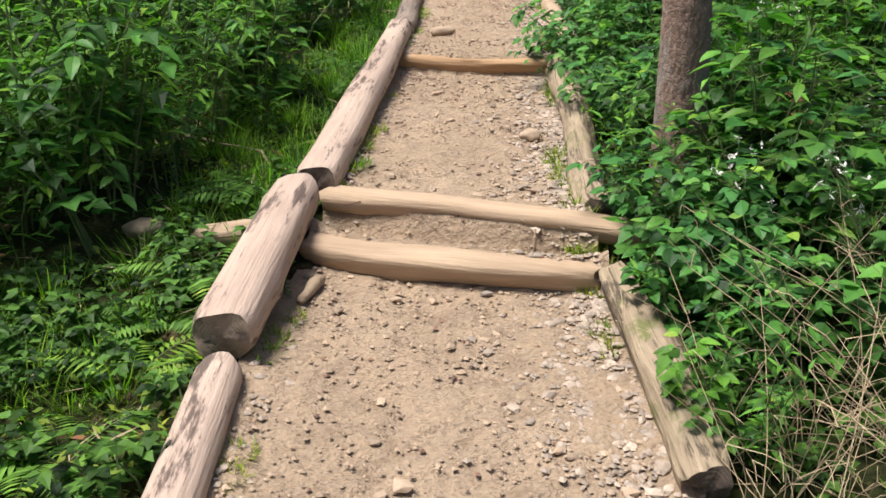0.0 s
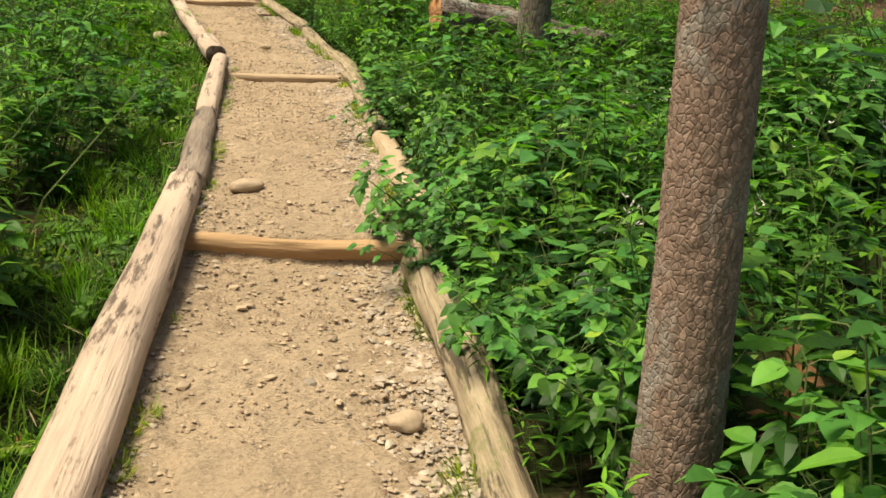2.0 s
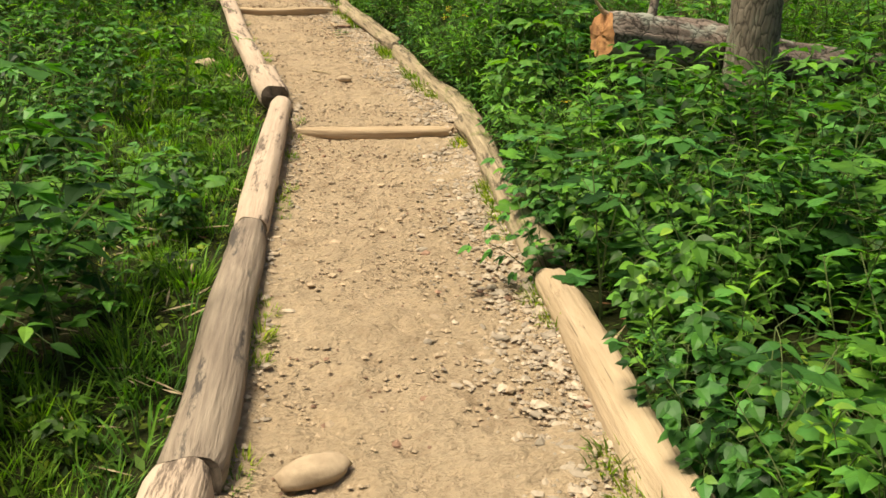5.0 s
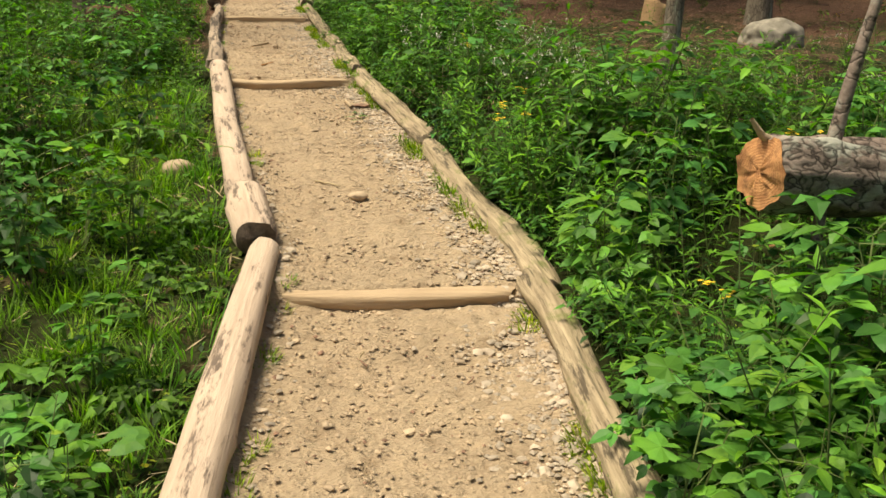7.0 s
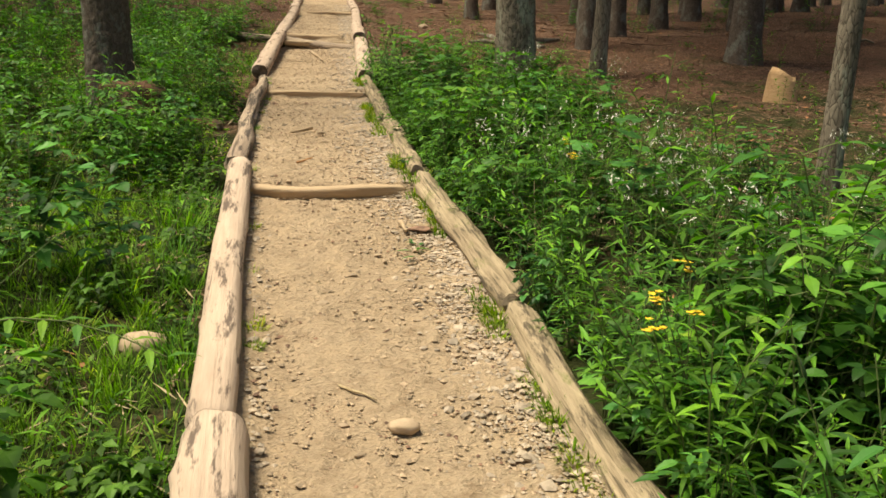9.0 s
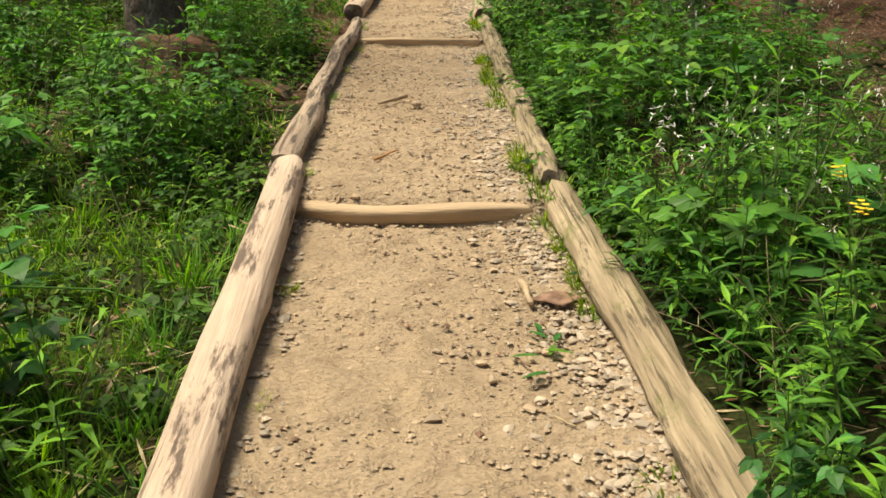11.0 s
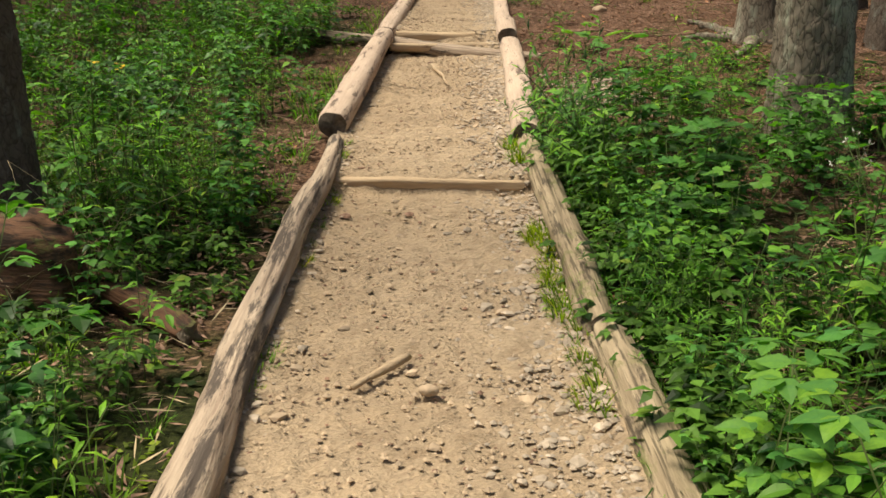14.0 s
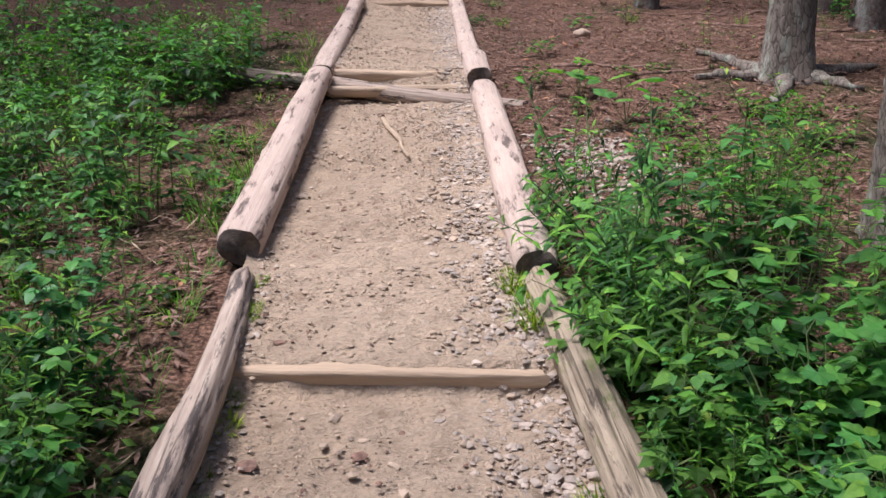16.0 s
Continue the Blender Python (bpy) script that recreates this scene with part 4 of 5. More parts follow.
# a ragged hedge that leans over the logs
for y in np.arange(1.9, 19.7, 0.075):
    d = rp.uniform(0.18, 0.5) if y < 14 or y > 18.2 else rp.uniform(0.17, 0.42)
    kind = "leafy_plant" if rp.rand() < (0.4 if y < 9 else 0.86 if y < 15 else 0.72) else "broad_leaf_plant"
    if abs(y - 3.86) < 0.15:
        continue
    SPOTS[kind].append((float(along(RIGHT, y)) + d, y, rp.uniform(0.5, 0.85) * (0.85 if d < 0.3 else 1.1) * (1.12 if y > 18.2 else 0.72 if y > 14 else 1.0), rp.uniform(0, 0.9), rp.uniform(-0.1, 0.1), (rp.uniform(-0.5, -0.1) if not 14 < y < 18.2 else 0.0) - (0.25 if y > 18.2 else 0.0), rp.randint(99), d - 0.5))
for kind, x, y, size in (("lobed_plant", 1.0, 8.6, 0.9), ("lobed_plant", 1.12, 8.3, 1.0), ("lobed_plant", 1.05, 7.75, 1.0), ("lobed_plant", 1.15, 6.6, 1.0), ("lobed_plant", 1.2, 8.95, 0.9), ("lobed_plant", 0.62, 17.2, 0.75), ("lobed_plant", 0.58, 17.6, 0.8),
                         ("lobed_plant", 0.68, 17.8, 0.85), ("lobed_plant", 0.48, 18.1, 0.7), ("lobed_plant", 0.36, 18.5, 0.7), ("pinnate_plant", 1.45, 10.9, 1.0), ("pinnate_plant", 1.55, 10.6, 1.0), ("pinnate_plant", 1.1, 4.9, 0.9), ("pinnate_plant", 0.95, 5.3, 0.8), ("pinnate_plant", -1.0, 8.15, 1.0)):
    SPOTS[kind].append((x, y, size, rp.uniform(0, math.tau), 0.0, -0.12, rp.randint(99), -1.0))
for x, y, size in ((0.90, 5.72, 0.85), (0.92, 5.98, 0.95), (0.98, 6.2, 0.9), (0.80, 5.5, 0.7), (0.95, 8.0, 0.7), (0.66, 17.4, 0.7), (0.22, 18.6, 0.6), (0.12, 18.9, 0.6)):
    SPOTS["broad_leaf_plant"].append((x, y, size, rp.uniform(0, 0.9), 0.0, -0.55, rp.randint(99), -1.0))
# low growth in the strip behind the logs
for y in np.arange(14.0, 18.8, 0.035):
    d = rp.uniform(0.12, 0.42)
    kind = ("low_herb", "low_herb", "grass_tuft", "leafy_plant")[rp.randint(4)]
    SPOTS[kind].append((float(along(RIGHT, y)) + d, y, rp.uniform(0.9, 1.4) if kind != "leafy_plant" else rp.uniform(0.35, 0.5), rp.uniform(0, math.tau), 0.0, 0.0, rp.randint(99), d))
# plants that stand out singly
for kind, x, y, size in (("round_leaf_plant", -0.62, 9.15, 0.9), ("round_leaf_plant", -0.85, 9.45, 0.9), ("round_leaf_plant", -0.78, 8.9, 0.9), ("fern", -0.74, 3.85, 1.35), ("fern", -0.86, 4.02, 1.2), ("fern", -0.85, 3.15, 1.2), ("fern", -0.98, 2.95, 1.1),
                         ("fern", -1.0, 2.55, 1.0), ("pinnate_plant", 0.46, 15.35, 0.8), ("pinnate_plant", 0.50, 14.95, 0.7), ("pinnate_plant", 0.66, 13.9, 0.7), ("bright_leaf_plant", 0.42, 15.6, 0.8), ("bright_leaf_plant", 0.56, 15.2, 0.95), ("bright_leaf_plant", 0.62, 15.55, 0.8), ("yellow_flower", 1.12, 11.3, 1.1), ("yellow_flower", 1.05, 11.2, 1.0), ("yellow_flower", 1.15, 13.2, 1.0),
                         ("bright_leaf_plant", 1.22, 9.1, 0.9), ("bright_leaf_plant", 1.18, 10.3, 1.2), ("bright_leaf_plant", 1.0, 4.6, 0.9), ("broad_leaf_plant", 0.70, 2.3, 0.6), ("broad_leaf_plant", 0.74, 2.55, 0.7), ("grass_tuft", -1.0, 13.9, 1.5), ("grass_tuft", -1.1, 14.05, 1.6), ("grass_tuft", -1.25, 13.1, 1.6), ("grass_tuft", -1.15, 13.25, 1.4), ("broad_leaf_plant", 0.72, 18.0, 1.1),
                         ("broad_leaf_plant", -1.0, 7.15, 1.15), ("round_leaf_plant", 0.55, 21.7, 1.0), ("round_leaf_plant", 0.3, 22.3, 0.9)):
    SPOTS[kind].append((x, y, size, rp.uniform(0, math.tau), 0.0, 0.0, rp.randint(99), -1.0))


def spot_matrix(x, y, size, rz, tx, ty_):
    z = float(trail_z(y)) - 0.01 if float(beside(x, y)) < 0.04 else float(ground_z(x, y)) - 0.005
    return Matrix.Translation((x, y, z)) @ Euler((tx, ty_, rz)).to_matrix().to_4x4() @ Matrix.Diagonal((size, size, size, 1))


MOST = {"bright_leaf_plant": 45, "round_leaf_plant": 40, "leafy_plant": 240, "broad_leaf_plant": 220, "low_herb": 0, "grass_tuft": 220, "dry_plant": 110, "lobed_plant": 150, "pinnate_plant": 150, "seed_head_plant": 80}
for kind, spots in SPOTS.items():
    maker, count, label, category, group = KINDS[kind]
    spots.sort(key=lambda s: s[7] + (0 if 0.3 < s[1] < 21.5 else 5))
    near, far = spots[:MOST.get(kind, 280)], spots[MOST.get(kind, 280):]
    meshes = []
    for shape in SHAPES[kind]:
        meshes.append([])
        for n, p, mat in shape:
            meshes[-1] += [(n, mesh_from(n, *vf, [mat], smooth=False)) for vf in (p if isinstance(p, list) else [p])]
    for x, y, size, rz, tx, ty_, pick, dd in near:
        ob = new(kind)
        for n, me in meshes[pick % count]:
            part = child(n, me, ob)
            if n != "leaf":
                tagged(part, kind="stuff")
        ob.matrix_world = spot_matrix(x, y, size, rz, tx, ty_)
        tagged(ob, label, category, group)
    if far:
        vs, fs, slots, n = [], [], [], 0
        for x, y, size, rz, tx, ty_, pick, dd in far:
            m = np.array(spot_matrix(x, y, size, rz, tx, ty_))
            for slot, (_, (v, f), mat) in enumerate(COARSE[kind][pick % count]):
                vs.append(v @ m[:3, :3].T + m[:3, 3])
                fs.append(f + n)
                slots.append(np.full(len(f), slot))
                n += len(v)
        mats = [mat for _, _, mat in COARSE[kind][0]]
        ob = new(kind + "_undergrowth", mesh_from(kind + "_undergrowth", np.concatenate(vs), np.concatenate(fs), mats, np.concatenate(slots), smooth=False))
        tagged(ob, "dense mass of further " + label.replace("plant", "plants", 1), category, kind="stuff")


# ---- small leaves close to the soil ----
def scatter_leaves(name, spots, size, mat, label, flat=0.5, long=1.0):
    """Small four-point leaves or chips strewn over the ground; spots is n x 2."""
    r = np.random.RandomState(len(spots))
    n = len(spots)
    a, s = r.uniform(0, math.tau, n), size * r.uniform(0.5, 1.4, n)
    u = np.stack([np.cos(a), np.sin(a), r.uniform(-flat, flat, n)], -1) * s[:, None]
    w = np.stack([-np.sin(a), np.cos(a), r.uniform(-flat, flat, n)], -1) * s[:, None] / (2.2 * long)
    c = np.stack([spots[:, 0], spots[:, 1], ground_z(spots[:, 0], spots[:, 1]) + s * 0.45 + r.uniform(0, 0.5, n) * size], -1)
    v = np.stack([c - u, c + w, c + u, c - w], 1).reshape(-1, 3)
    ob = new(name, mesh_from(name, v, np.arange(4 * n).reshape(-1, 4), [mat], smooth=False))
    return tagged(ob, label, "ground cover", kind="stuff")


rs = np.random.RandomState(17)
pts = np.stack([rs.uniform(-4.5, 0, 42000), rs.uniform(1, 16, 42000)], -1)
dd = beside(pts[:, 0], pts[:, 1])
ok = (dd > 0.15) & (dd < 1.6) & (waves(pts[:, 0], pts[:, 1], 3.0, 71) > -0.1)
straw = np.stack([rs.uniform(-4.5, 1.5, 7000), rs.uniform(1, 20, 7000)], -1)
gap = beside(straw[:, 0], straw[:, 1])
scatter_leaves("dry_straw", straw[(gap > 0.18) & (gap < 1.8)], 0.055, DRY, "bleached straws lying in the grass", 0.5, 7.0)
scatter_leaves("yellow_moss", pts[ok], 0.016, MOSSY, "yellow-green moss sprigs and sprouts in the grass", 0.9)
pts = np.stack([rs.uniform(-7, 8, 90000), rs.uniform(-1, 26, 90000)], -1)
dd = beside(pts[:, 0], pts[:, 1])
ok = (dd > 0.2) & (np.abs(pts[:, 0]) < 1.7 + 0.4 * np.maximum(0, pts[:, 1])) & (rs.rand(len(pts)) < np.clip(1.15 - dd / 5, 0.15, 1)) & (rs.rand(len(pts)) < np.clip((20.5 - pts[:, 1]) / 4, 0.06, 1))
scatter_leaves("moss_and_seedlings", pts[ok], 0.022, LEAF_LOW, "small green seedlings and moss close to the soil", 0.6)
pts = np.stack([rs.normal(1.0, 4.0, 88000), rs.uniform(12, 31, 88000)], -1)
dd = beside(pts[:, 0], pts[:, 1])
ok = (dd > 0.15) & (rs.rand(len(pts)) < np.clip((pts[:, 1] - 12) / 7, 0.05, 1))
scatter_leaves("needle_litter", pts[ok], 0.036, LITTER, "brown needles and bark chips on the forest floor", 0.25, 2.4)
pts = np.stack([rs.uniform(-6, 6, 2200), rs.uniform(0, 30, 2200)], -1)
scatter_leaves("dead_leaves", pts[beside(pts[:, 0], pts[:, 1]) > 0.2], 0.03, RUSSET, "russet dead leaves among the plants", 0.5)


# ---- trees ----
def trunk_mesh(name, r, h, mat, seed, lean=(0, 0), flare=0.35, segs=28, plates=0.05, ring=0.05, top=0.25):
    plate = 52 if mat is BARK else 32
    rr = np.random.RandomState(seed)
    low_ = min(3.6, h)
    s = np.concatenate([np.arange(0, low_, ring), np.linspace(low_, h, max(4, int(h / 0.7)))]) / h
    n = len(s)
    th = np.linspace(0, math.tau, segs, endpoint=False)
    S, TH = np.meshgrid(s, th, indexing="ij")
    z = S * h - 0.15
    rad = r * (1 - (1 - top) * S) * (1 + flare * np.exp(-(z + 0.15) / 0.28) * (1 + 0.5 * np.cos(TH * 4 + seed)))
    if plates:
        rough = np.array([noise.voronoi(Vector((math.cos(t) * r * plate, math.sin(t) * r * plate, q * 0.65 * plate + seed)))[0] for q, t in zip(z.ravel(), TH.ravel())])
        edge_ = np.array([b[1] - b[0] for b in rough]) if rough.ndim == 2 else rough
        rad = rad * (1 + plates * (np.clip(edge_.reshape(S.shape) * 3, 0, 1) - 0.6))
    v = np.stack([np.cos(TH) * rad + lean[0] * z + 0.03 * np.sin(z * 0.7 + seed), np.sin(TH) * rad + lean[1] * z, z], -1)
    i = np.arange(n - 1)[:, None] * segs
    j = np.arange(segs)
    f = np.stack([i + j, i + (j + 1) % segs, i + segs + (j + 1) % segs, i + segs + j], -1).reshape(-1, 4)
    return mesh_from(name, v.reshape(-1, 3), f, [mat])


def crown_pieces(seed, h, low, spread):
    """Drooping limbs with many small sprays of needles."""
    r = np.random.RandomState(seed)
    limbs, sprays = [], []
    for k in range(17):
        q = (k + r.rand()) / 17
        z = low + (h - low) * q
        a, L = k * 2.4 + r.uniform(-0.4, 0.4), spread * (1.05 - 0.85 * q) * r.uniform(0.7, 1.15)
        s = np.linspace(0, 1, 5)
        p = np.stack([math.cos(a) * L * s, math.sin(a) * L * s, z + 0.15 * L * s - 0.35 * L * s * s], -1)
        limbs.append(stalk(p, 0.028 * (1.1 - q), 0.006, 3))
        for i in range(12):
            t = r.uniform(0.2, 1)
            base = np.array([np.interp(t, s, p[:, c]) for c in range(3)])
            b = a + r.choice((-1, 1)) * r.uniform(0.3, 1.3)
            sprays.append(leaf_blade(base, (math.cos(b), math.sin(b), r.uniform(-0.4, 0.15)), r.uniform(0.35, 0.65), r.uniform(0.14, 0.26), 0.25, BLADE, 0.1))
    return gather(limbs), gather(sprays)


def tree(x, y, r, h, mat, label, seed, lean=(0, 0), low=4.5, spread=1.7, flare=0.35, plates=0.05, segs=28, ring=0.05, stubs=4):
    ob = new("tree", None)
    ob.location = (x, y, float(ground_z(x, y)))
    child("trunk", trunk_mesh("trunk", r, h, mat, seed, lean, flare, segs, plates, ring), ob)
    limbs, sprays = crown_pieces(seed, h, low, spread)
    shift = np.array([lean[0], lean[1], 0])
    for n, (v, f), m in (("limbs", limbs, BARK_DARK), ("crown", sprays, NEEDLE)):
        child(n, mesh_from(n, v + shift * v[:, 2:3], f, [m], smooth=False), ob)
    rr = np.random.RandomState(seed + 1)
    for k in range(stubs):
        z, a, L = rr.uniform(0.9, 3.6), rr.uniform(0, math.tau), rr.uniform(0.12, 0.5)
        c = np.array([lean[0] * z, lean[1] * z, z])
        p = [c, c + np.array([math.cos(a), math.sin(a), 0.1]) * L * 0.6, c + np.array([math.cos(a), math.sin(a), 0.0]) * L]
        child("dead_branch", mesh_from("dead_branch", *stalk(p, 0.012, 0.005, 5), [BARK_DARK]), ob)
    return tagged(ob, label, "tree")


tree(1.015, 3.84, 0.108, 9.0, BARK, "slim conifer with scaly brown bark beside the trail", 1, (-0.035, 0.0), 6.2, 1.0, 0.26, 0.06, 100, 0.016, 3)
tree(2.48, 9.7, 0.15, 10.0, BARK_GREY, "conifer with grey scaly bark behind a fallen log", 2, (0.01, 0), 6.5, 1.2, plates=0.05, segs=40, ring=0.035)
tree(1.55, 19.62, 0.24, 13.0, BARK_GREY, "thick old tree with grey lichened bark", 3, (0.0, 0.0), 5.0, 2.0, 0.30, 0.06, 64, 0.03)
tree(1.92, 22.75, 0.17, 12.0, BARK_GREY, "grey-barked tree with spreading surface roots", 4, (0.02, 0.0), 5.0, 1.8, 0.7, 0.05, 48, 0.04)
tree(3.20, 14.85, 0.085, 9.0, BARK_GREY, "thin lichened young tree among the plants", 5, (0.03, 0), 4.5, 1.2, 0.2, 0.05, 36, 0.04, 6)
tree(2.62, 20.0, 0.10, 10.0, BARK_GREY, "slim grey tree at the forest's edge", 6, (0.02, 0), 4.5, 1.3, 0.3, 0.04, 32, 0.05, 5)
tree(5.75, 18.6, 0.16, 11.0, BARK_GREY, "grey-brown tree behind a boulder", 7, (0.02, 0), 5, 1.7, 0.3, 0.04, 36, 0.05, 5)
tree(-2.45, 17.25, 0.215, 12.0, BARK_DARK, "thick brown-barked tree standing in the shrubs", 8, (0, 0), 8.5, 0.9, 0.3, 0.07, 72, 0.03, 3)

# the forest behind: three models, copied
models = []
for k in range(3):
    models.append(tree(3.6 + 1.1 * k, 23.5 + 1.6 * k, 0.13 + 0.02 * k, 12.0, BARK_DARK, "dark conifer trunk in the shady forest, or unseen copy added for shade", 20 + k, (0.01 * k, 0), 5.6, 1.6, 0.3, 0.0, 12, 0.5, 6))
    tagged(models[-1], group="conifers of the forest behind")
rt = np.random.RandomState(5)
feet = [(3.6, 23.5), (4.7, 25.1), (5.8, 26.7), (1.9, 22.75), (1.55, 19.6), (2.62, 20.0), (5.75, 18.6), (-2.45, 17.25)]
tries = 0
while len(feet) < 130 and tries < 6000:
    tries += 1
    x, y = rt.uniform(-16, 20), rt.uniform(19.5, 46)
    open_ = 1.6 + 0.02 * y
    mid = float(along(LEFT, y) + along(RIGHT, y)) / 2 if y < 34 else -1.9
    if abs(x - mid) < open_ + (1.5 if y < 24 else 0) or (x < 0 and y < 23) or (y < 21 and x < 4.4):
        continue
    if x < mid and mid - x < 4.6:
        continue
    if any((x - a) ** 2 + (y - b) ** 2 < 1.1 for a, b in feet):
        continue
    feet.append((x, y))
    s = rt.uniform(0.7, 1.3)
    copy_thing(models[rt.randint(3)], pose(x, y, float(ground_z(x, y)), rt.uniform(-2, 2), rt.uniform(-2, 2), rt.uniform(0, 360)) @ Matrix.Diagonal((s, s, rt.uniform(0.9, 1.15), 1)))
# unseen trees added beside and behind, only to shade the trail's surroundings
for x, y in ((-9.5, 3), (-9.5, 9), (-9.0, 15), (-8.5, 20), (10.0, 2), (10.6, 8), (11.2, 14), (-7.4, 18.8), (-7.6, 5.6), (-4.5, -4), (4.5, -4.5), (0.5, -8), (-8, -3), (8, -3)):
    copy_thing(models[rt.randint(3)], pose(x, y, float(ground_z(x, y)), 0, 0, rt.uniform(0, 360)))


# ---- single things ----
def lump(name, size, mat, label, category, where, seed, group="", sub=2, rough=0.22, turn=0.0):
    """A stone: a sphere worn into facets and hollows."""
    bm = bmesh.new()
    bmesh.ops.create_icosphere(bm, subdivisions=sub, radius=1.0)
    for v in bm.verts:
        n = noise.noise(v.co * 1.3 + Vector((seed * 3.7, 0, 0))) + 0.5 * noise.noise(v.co * 3.1 + Vector((0, seed * 2.3, 0)))
        v.co *= 1 + rough * n
        v.co.x, v.co.y, v.co.z = v.co.x * size[0], v.co.y * size[1], v.co.z * size[2]
    me = bpy.data.meshes.new(name)
    bm.to_mesh(me)
    bm.free()
    for p in me.polygons:
        p.use_smooth = sub > 2
    me.materials.append(mat)
    ob = new(name, me)
    ob.matrix_world = pose(*where, 0, 0, turn)
    return tagged(ob, label, category, group)


def on_trail(x, y, up=0.0):
    return (x, y, float(trail_z(y)) + up)


def on_soil(x, y, up=0.0):
    return (x, y, float(ground_z(x, y)) + up)


lump("boulder", (0.37, 0.30, 0.26), BOULDER, "large pale lichened boulder at the forest's edge", "rock", on_soil(5.2, 17.0, 0.06), 21, sub=5, rough=0.20)
lump("stone", (0.10, 0.05, 0.035), SANDSTONE, "long sandy stone set in the trail", "stone", on_trail(0.0, 6.78, 0.012), 5, sub=3, turn=15)
lump("stone", (0.06, 0.045, 0.03), SANDSTONE, "pale stone beside a log", "stone", on_trail(0.44, 4.42, 0.015), 6, sub=3)
lump("stone", (0.05, 0.035, 0.025), SANDSTONE, "small brown stone on the trail", "stone", on_trail(0.27, 11.56, 0.01), 7, sub=3)
lump("stone", (0.10, 0.07, 0.045), SANDSTONE, "flat mossy stone among the herbs", "stone", on_soil(-1.27, 3.60, 0.03), 8, sub=3)
lump("stone", (0.08, 0.06, 0.045), SANDSTONE, "grey stone on the forest floor", "stone", on_soil(0.55, 24.6, 0.03), 9, sub=3)
timber("short_log", (-2.85, 22.85), (-2.42, 22.72), 0.085, 0.08, ROUGH, "short mossy cut log lying on the forest floor", "", za=float(ground_z(-2.85, 22.85)) + 0.06, zb=float(ground_z(-2.42, 22.72)) + 0.06, seed=77, lump=0.1)
lump("stone", (0.03, 0.022, 0.018), SANDSTONE, "small round stone on the trail", "stone", on_trail(-0.43, 16.22, 0.008), 12, sub=3)
lump("stone", (0.11, 0.08, 0.06), SANDSTONE, "pale rounded stone in the grass beside a log", "stone", on_soil(-0.80, 12.38, 0.03), 11, sub=3)
lump("clod", (0.08, 0.06, 0.012), LITTER, "clump of reddish dead needles on the trail's edge", "debris", on_trail(0.38, 13.75, 0.005), 14, sub=3, rough=0.5)


def strip(name, points, r0, r1, mat, label, category, flat=1.0, segs=6):
    p = np.asarray(points, float)
    p = np.concatenate([[p[0] - (p[1] - p[0]) * 0.03], p, [p[-1] + (p[-1] - p[-2]) * 0.03]])
    rad = np.concatenate([[0.06 * r0], np.linspace(r0, r1, len(points)), [0.06 * r1]])
    rad[1:-1] *= 1 + 0.14 * np.sin(np.arange(len(points)) * 2.1 + r0 * 900)
    ob = new(name, mesh_from(name, *tube(p, rad, segs), [mat]))
    return tagged(ob, label, category)


def lying(x0, y0, x1, y1, up=0.006, n=6, wig=0.01, seed=0, soil=False):
    r = np.random.RandomState(seed)
    s = np.linspace(0, 1, n)
    x, y = x0 + (x1 - x0) * s + r.uniform(-wig, wig, n), y0 + (y1 - y0) * s + r.uniform(-wig, wig, n)
    z = (ground_z(x, y) if soil else trail_z(y)) + up
    return np.stack([x, y, z], -1)


strip("wood_chip", lying(-0.50, 2.86, -0.455, 3.04, 0.012, 4, 0.004, 1), 0.018, 0.026, PALE, "pale chip of wood beside the log step", "debris")
strip("stake", [(0.345, 3.13, 0.24), (0.343, 3.13, 0.31), (0.342, 3.132, 0.375)], 0.008, 0.006, PALE, "small wooden peg before the log step", "peg")
strip("bark_chip", lying(-0.66, 16.22, -0.52, 16.44, 0.01, 5, 0.006, 2), 0.010, 0.016, PALE, "curved pale bark chip on the trail", "debris")
strip("root", lying(-1.05, 21.65, -0.80, 20.75, 0.004, 9, 0.012, 3), 0.020, 0.010, PALE, "pale root running across the trail", "root")
strip("twig", lying(0.03, 11.86, 0.17, 11.76, 0.006, 4, 0.004, 4), 0.006, 0.004, DRY, "thin dry twig on the trail", "twig")
strip("twig", lying(-0.48, 15.05, -0.40, 15.22, 0.006, 4, 0.006, 5), 0.008, 0.004, SPLIT, "short brown twig on the trail", "twig")
strip("bark_chip", lying(0.27, 13.70, 0.24, 13.86, 0.01, 4, 0.004, 6), 0.010, 0.014, PALE, "pale split chip on the trail's edge", "debris")
strip("bare_branch", lying(-1.35, 4.75, -0.75, 4.15, 0.06, 7, 0.04, 7, True), 0.007, 0.004, DRY, "bleached dead branch in the grass", "branch")
strip("bare_branch", lying(-1.1, 9.0, -0.36, 8.75, 0.05, 7, 0.05, 8, True), 0.007, 0.005, DRY, "thin dead branch in the grass", "branch")
strip("grass_stalk", [(-1.7, 12.9, 1.42), (-1.2, 12.95, 1.52), (-0.85, 13.0, 1.5), (-0.62, 13.05, 1.40)], 0.004, 0.002, FERN, "long bent grass stalk", "grass")
lump("mossy_stump", (0.30, 0.26, 0.34), ROTTEN_RED, "crumbled mossy stump at the foot of a tree", "stump", on_soil(-2.12, 16.85, 0.08), 31, sub=4, rough=0.45)
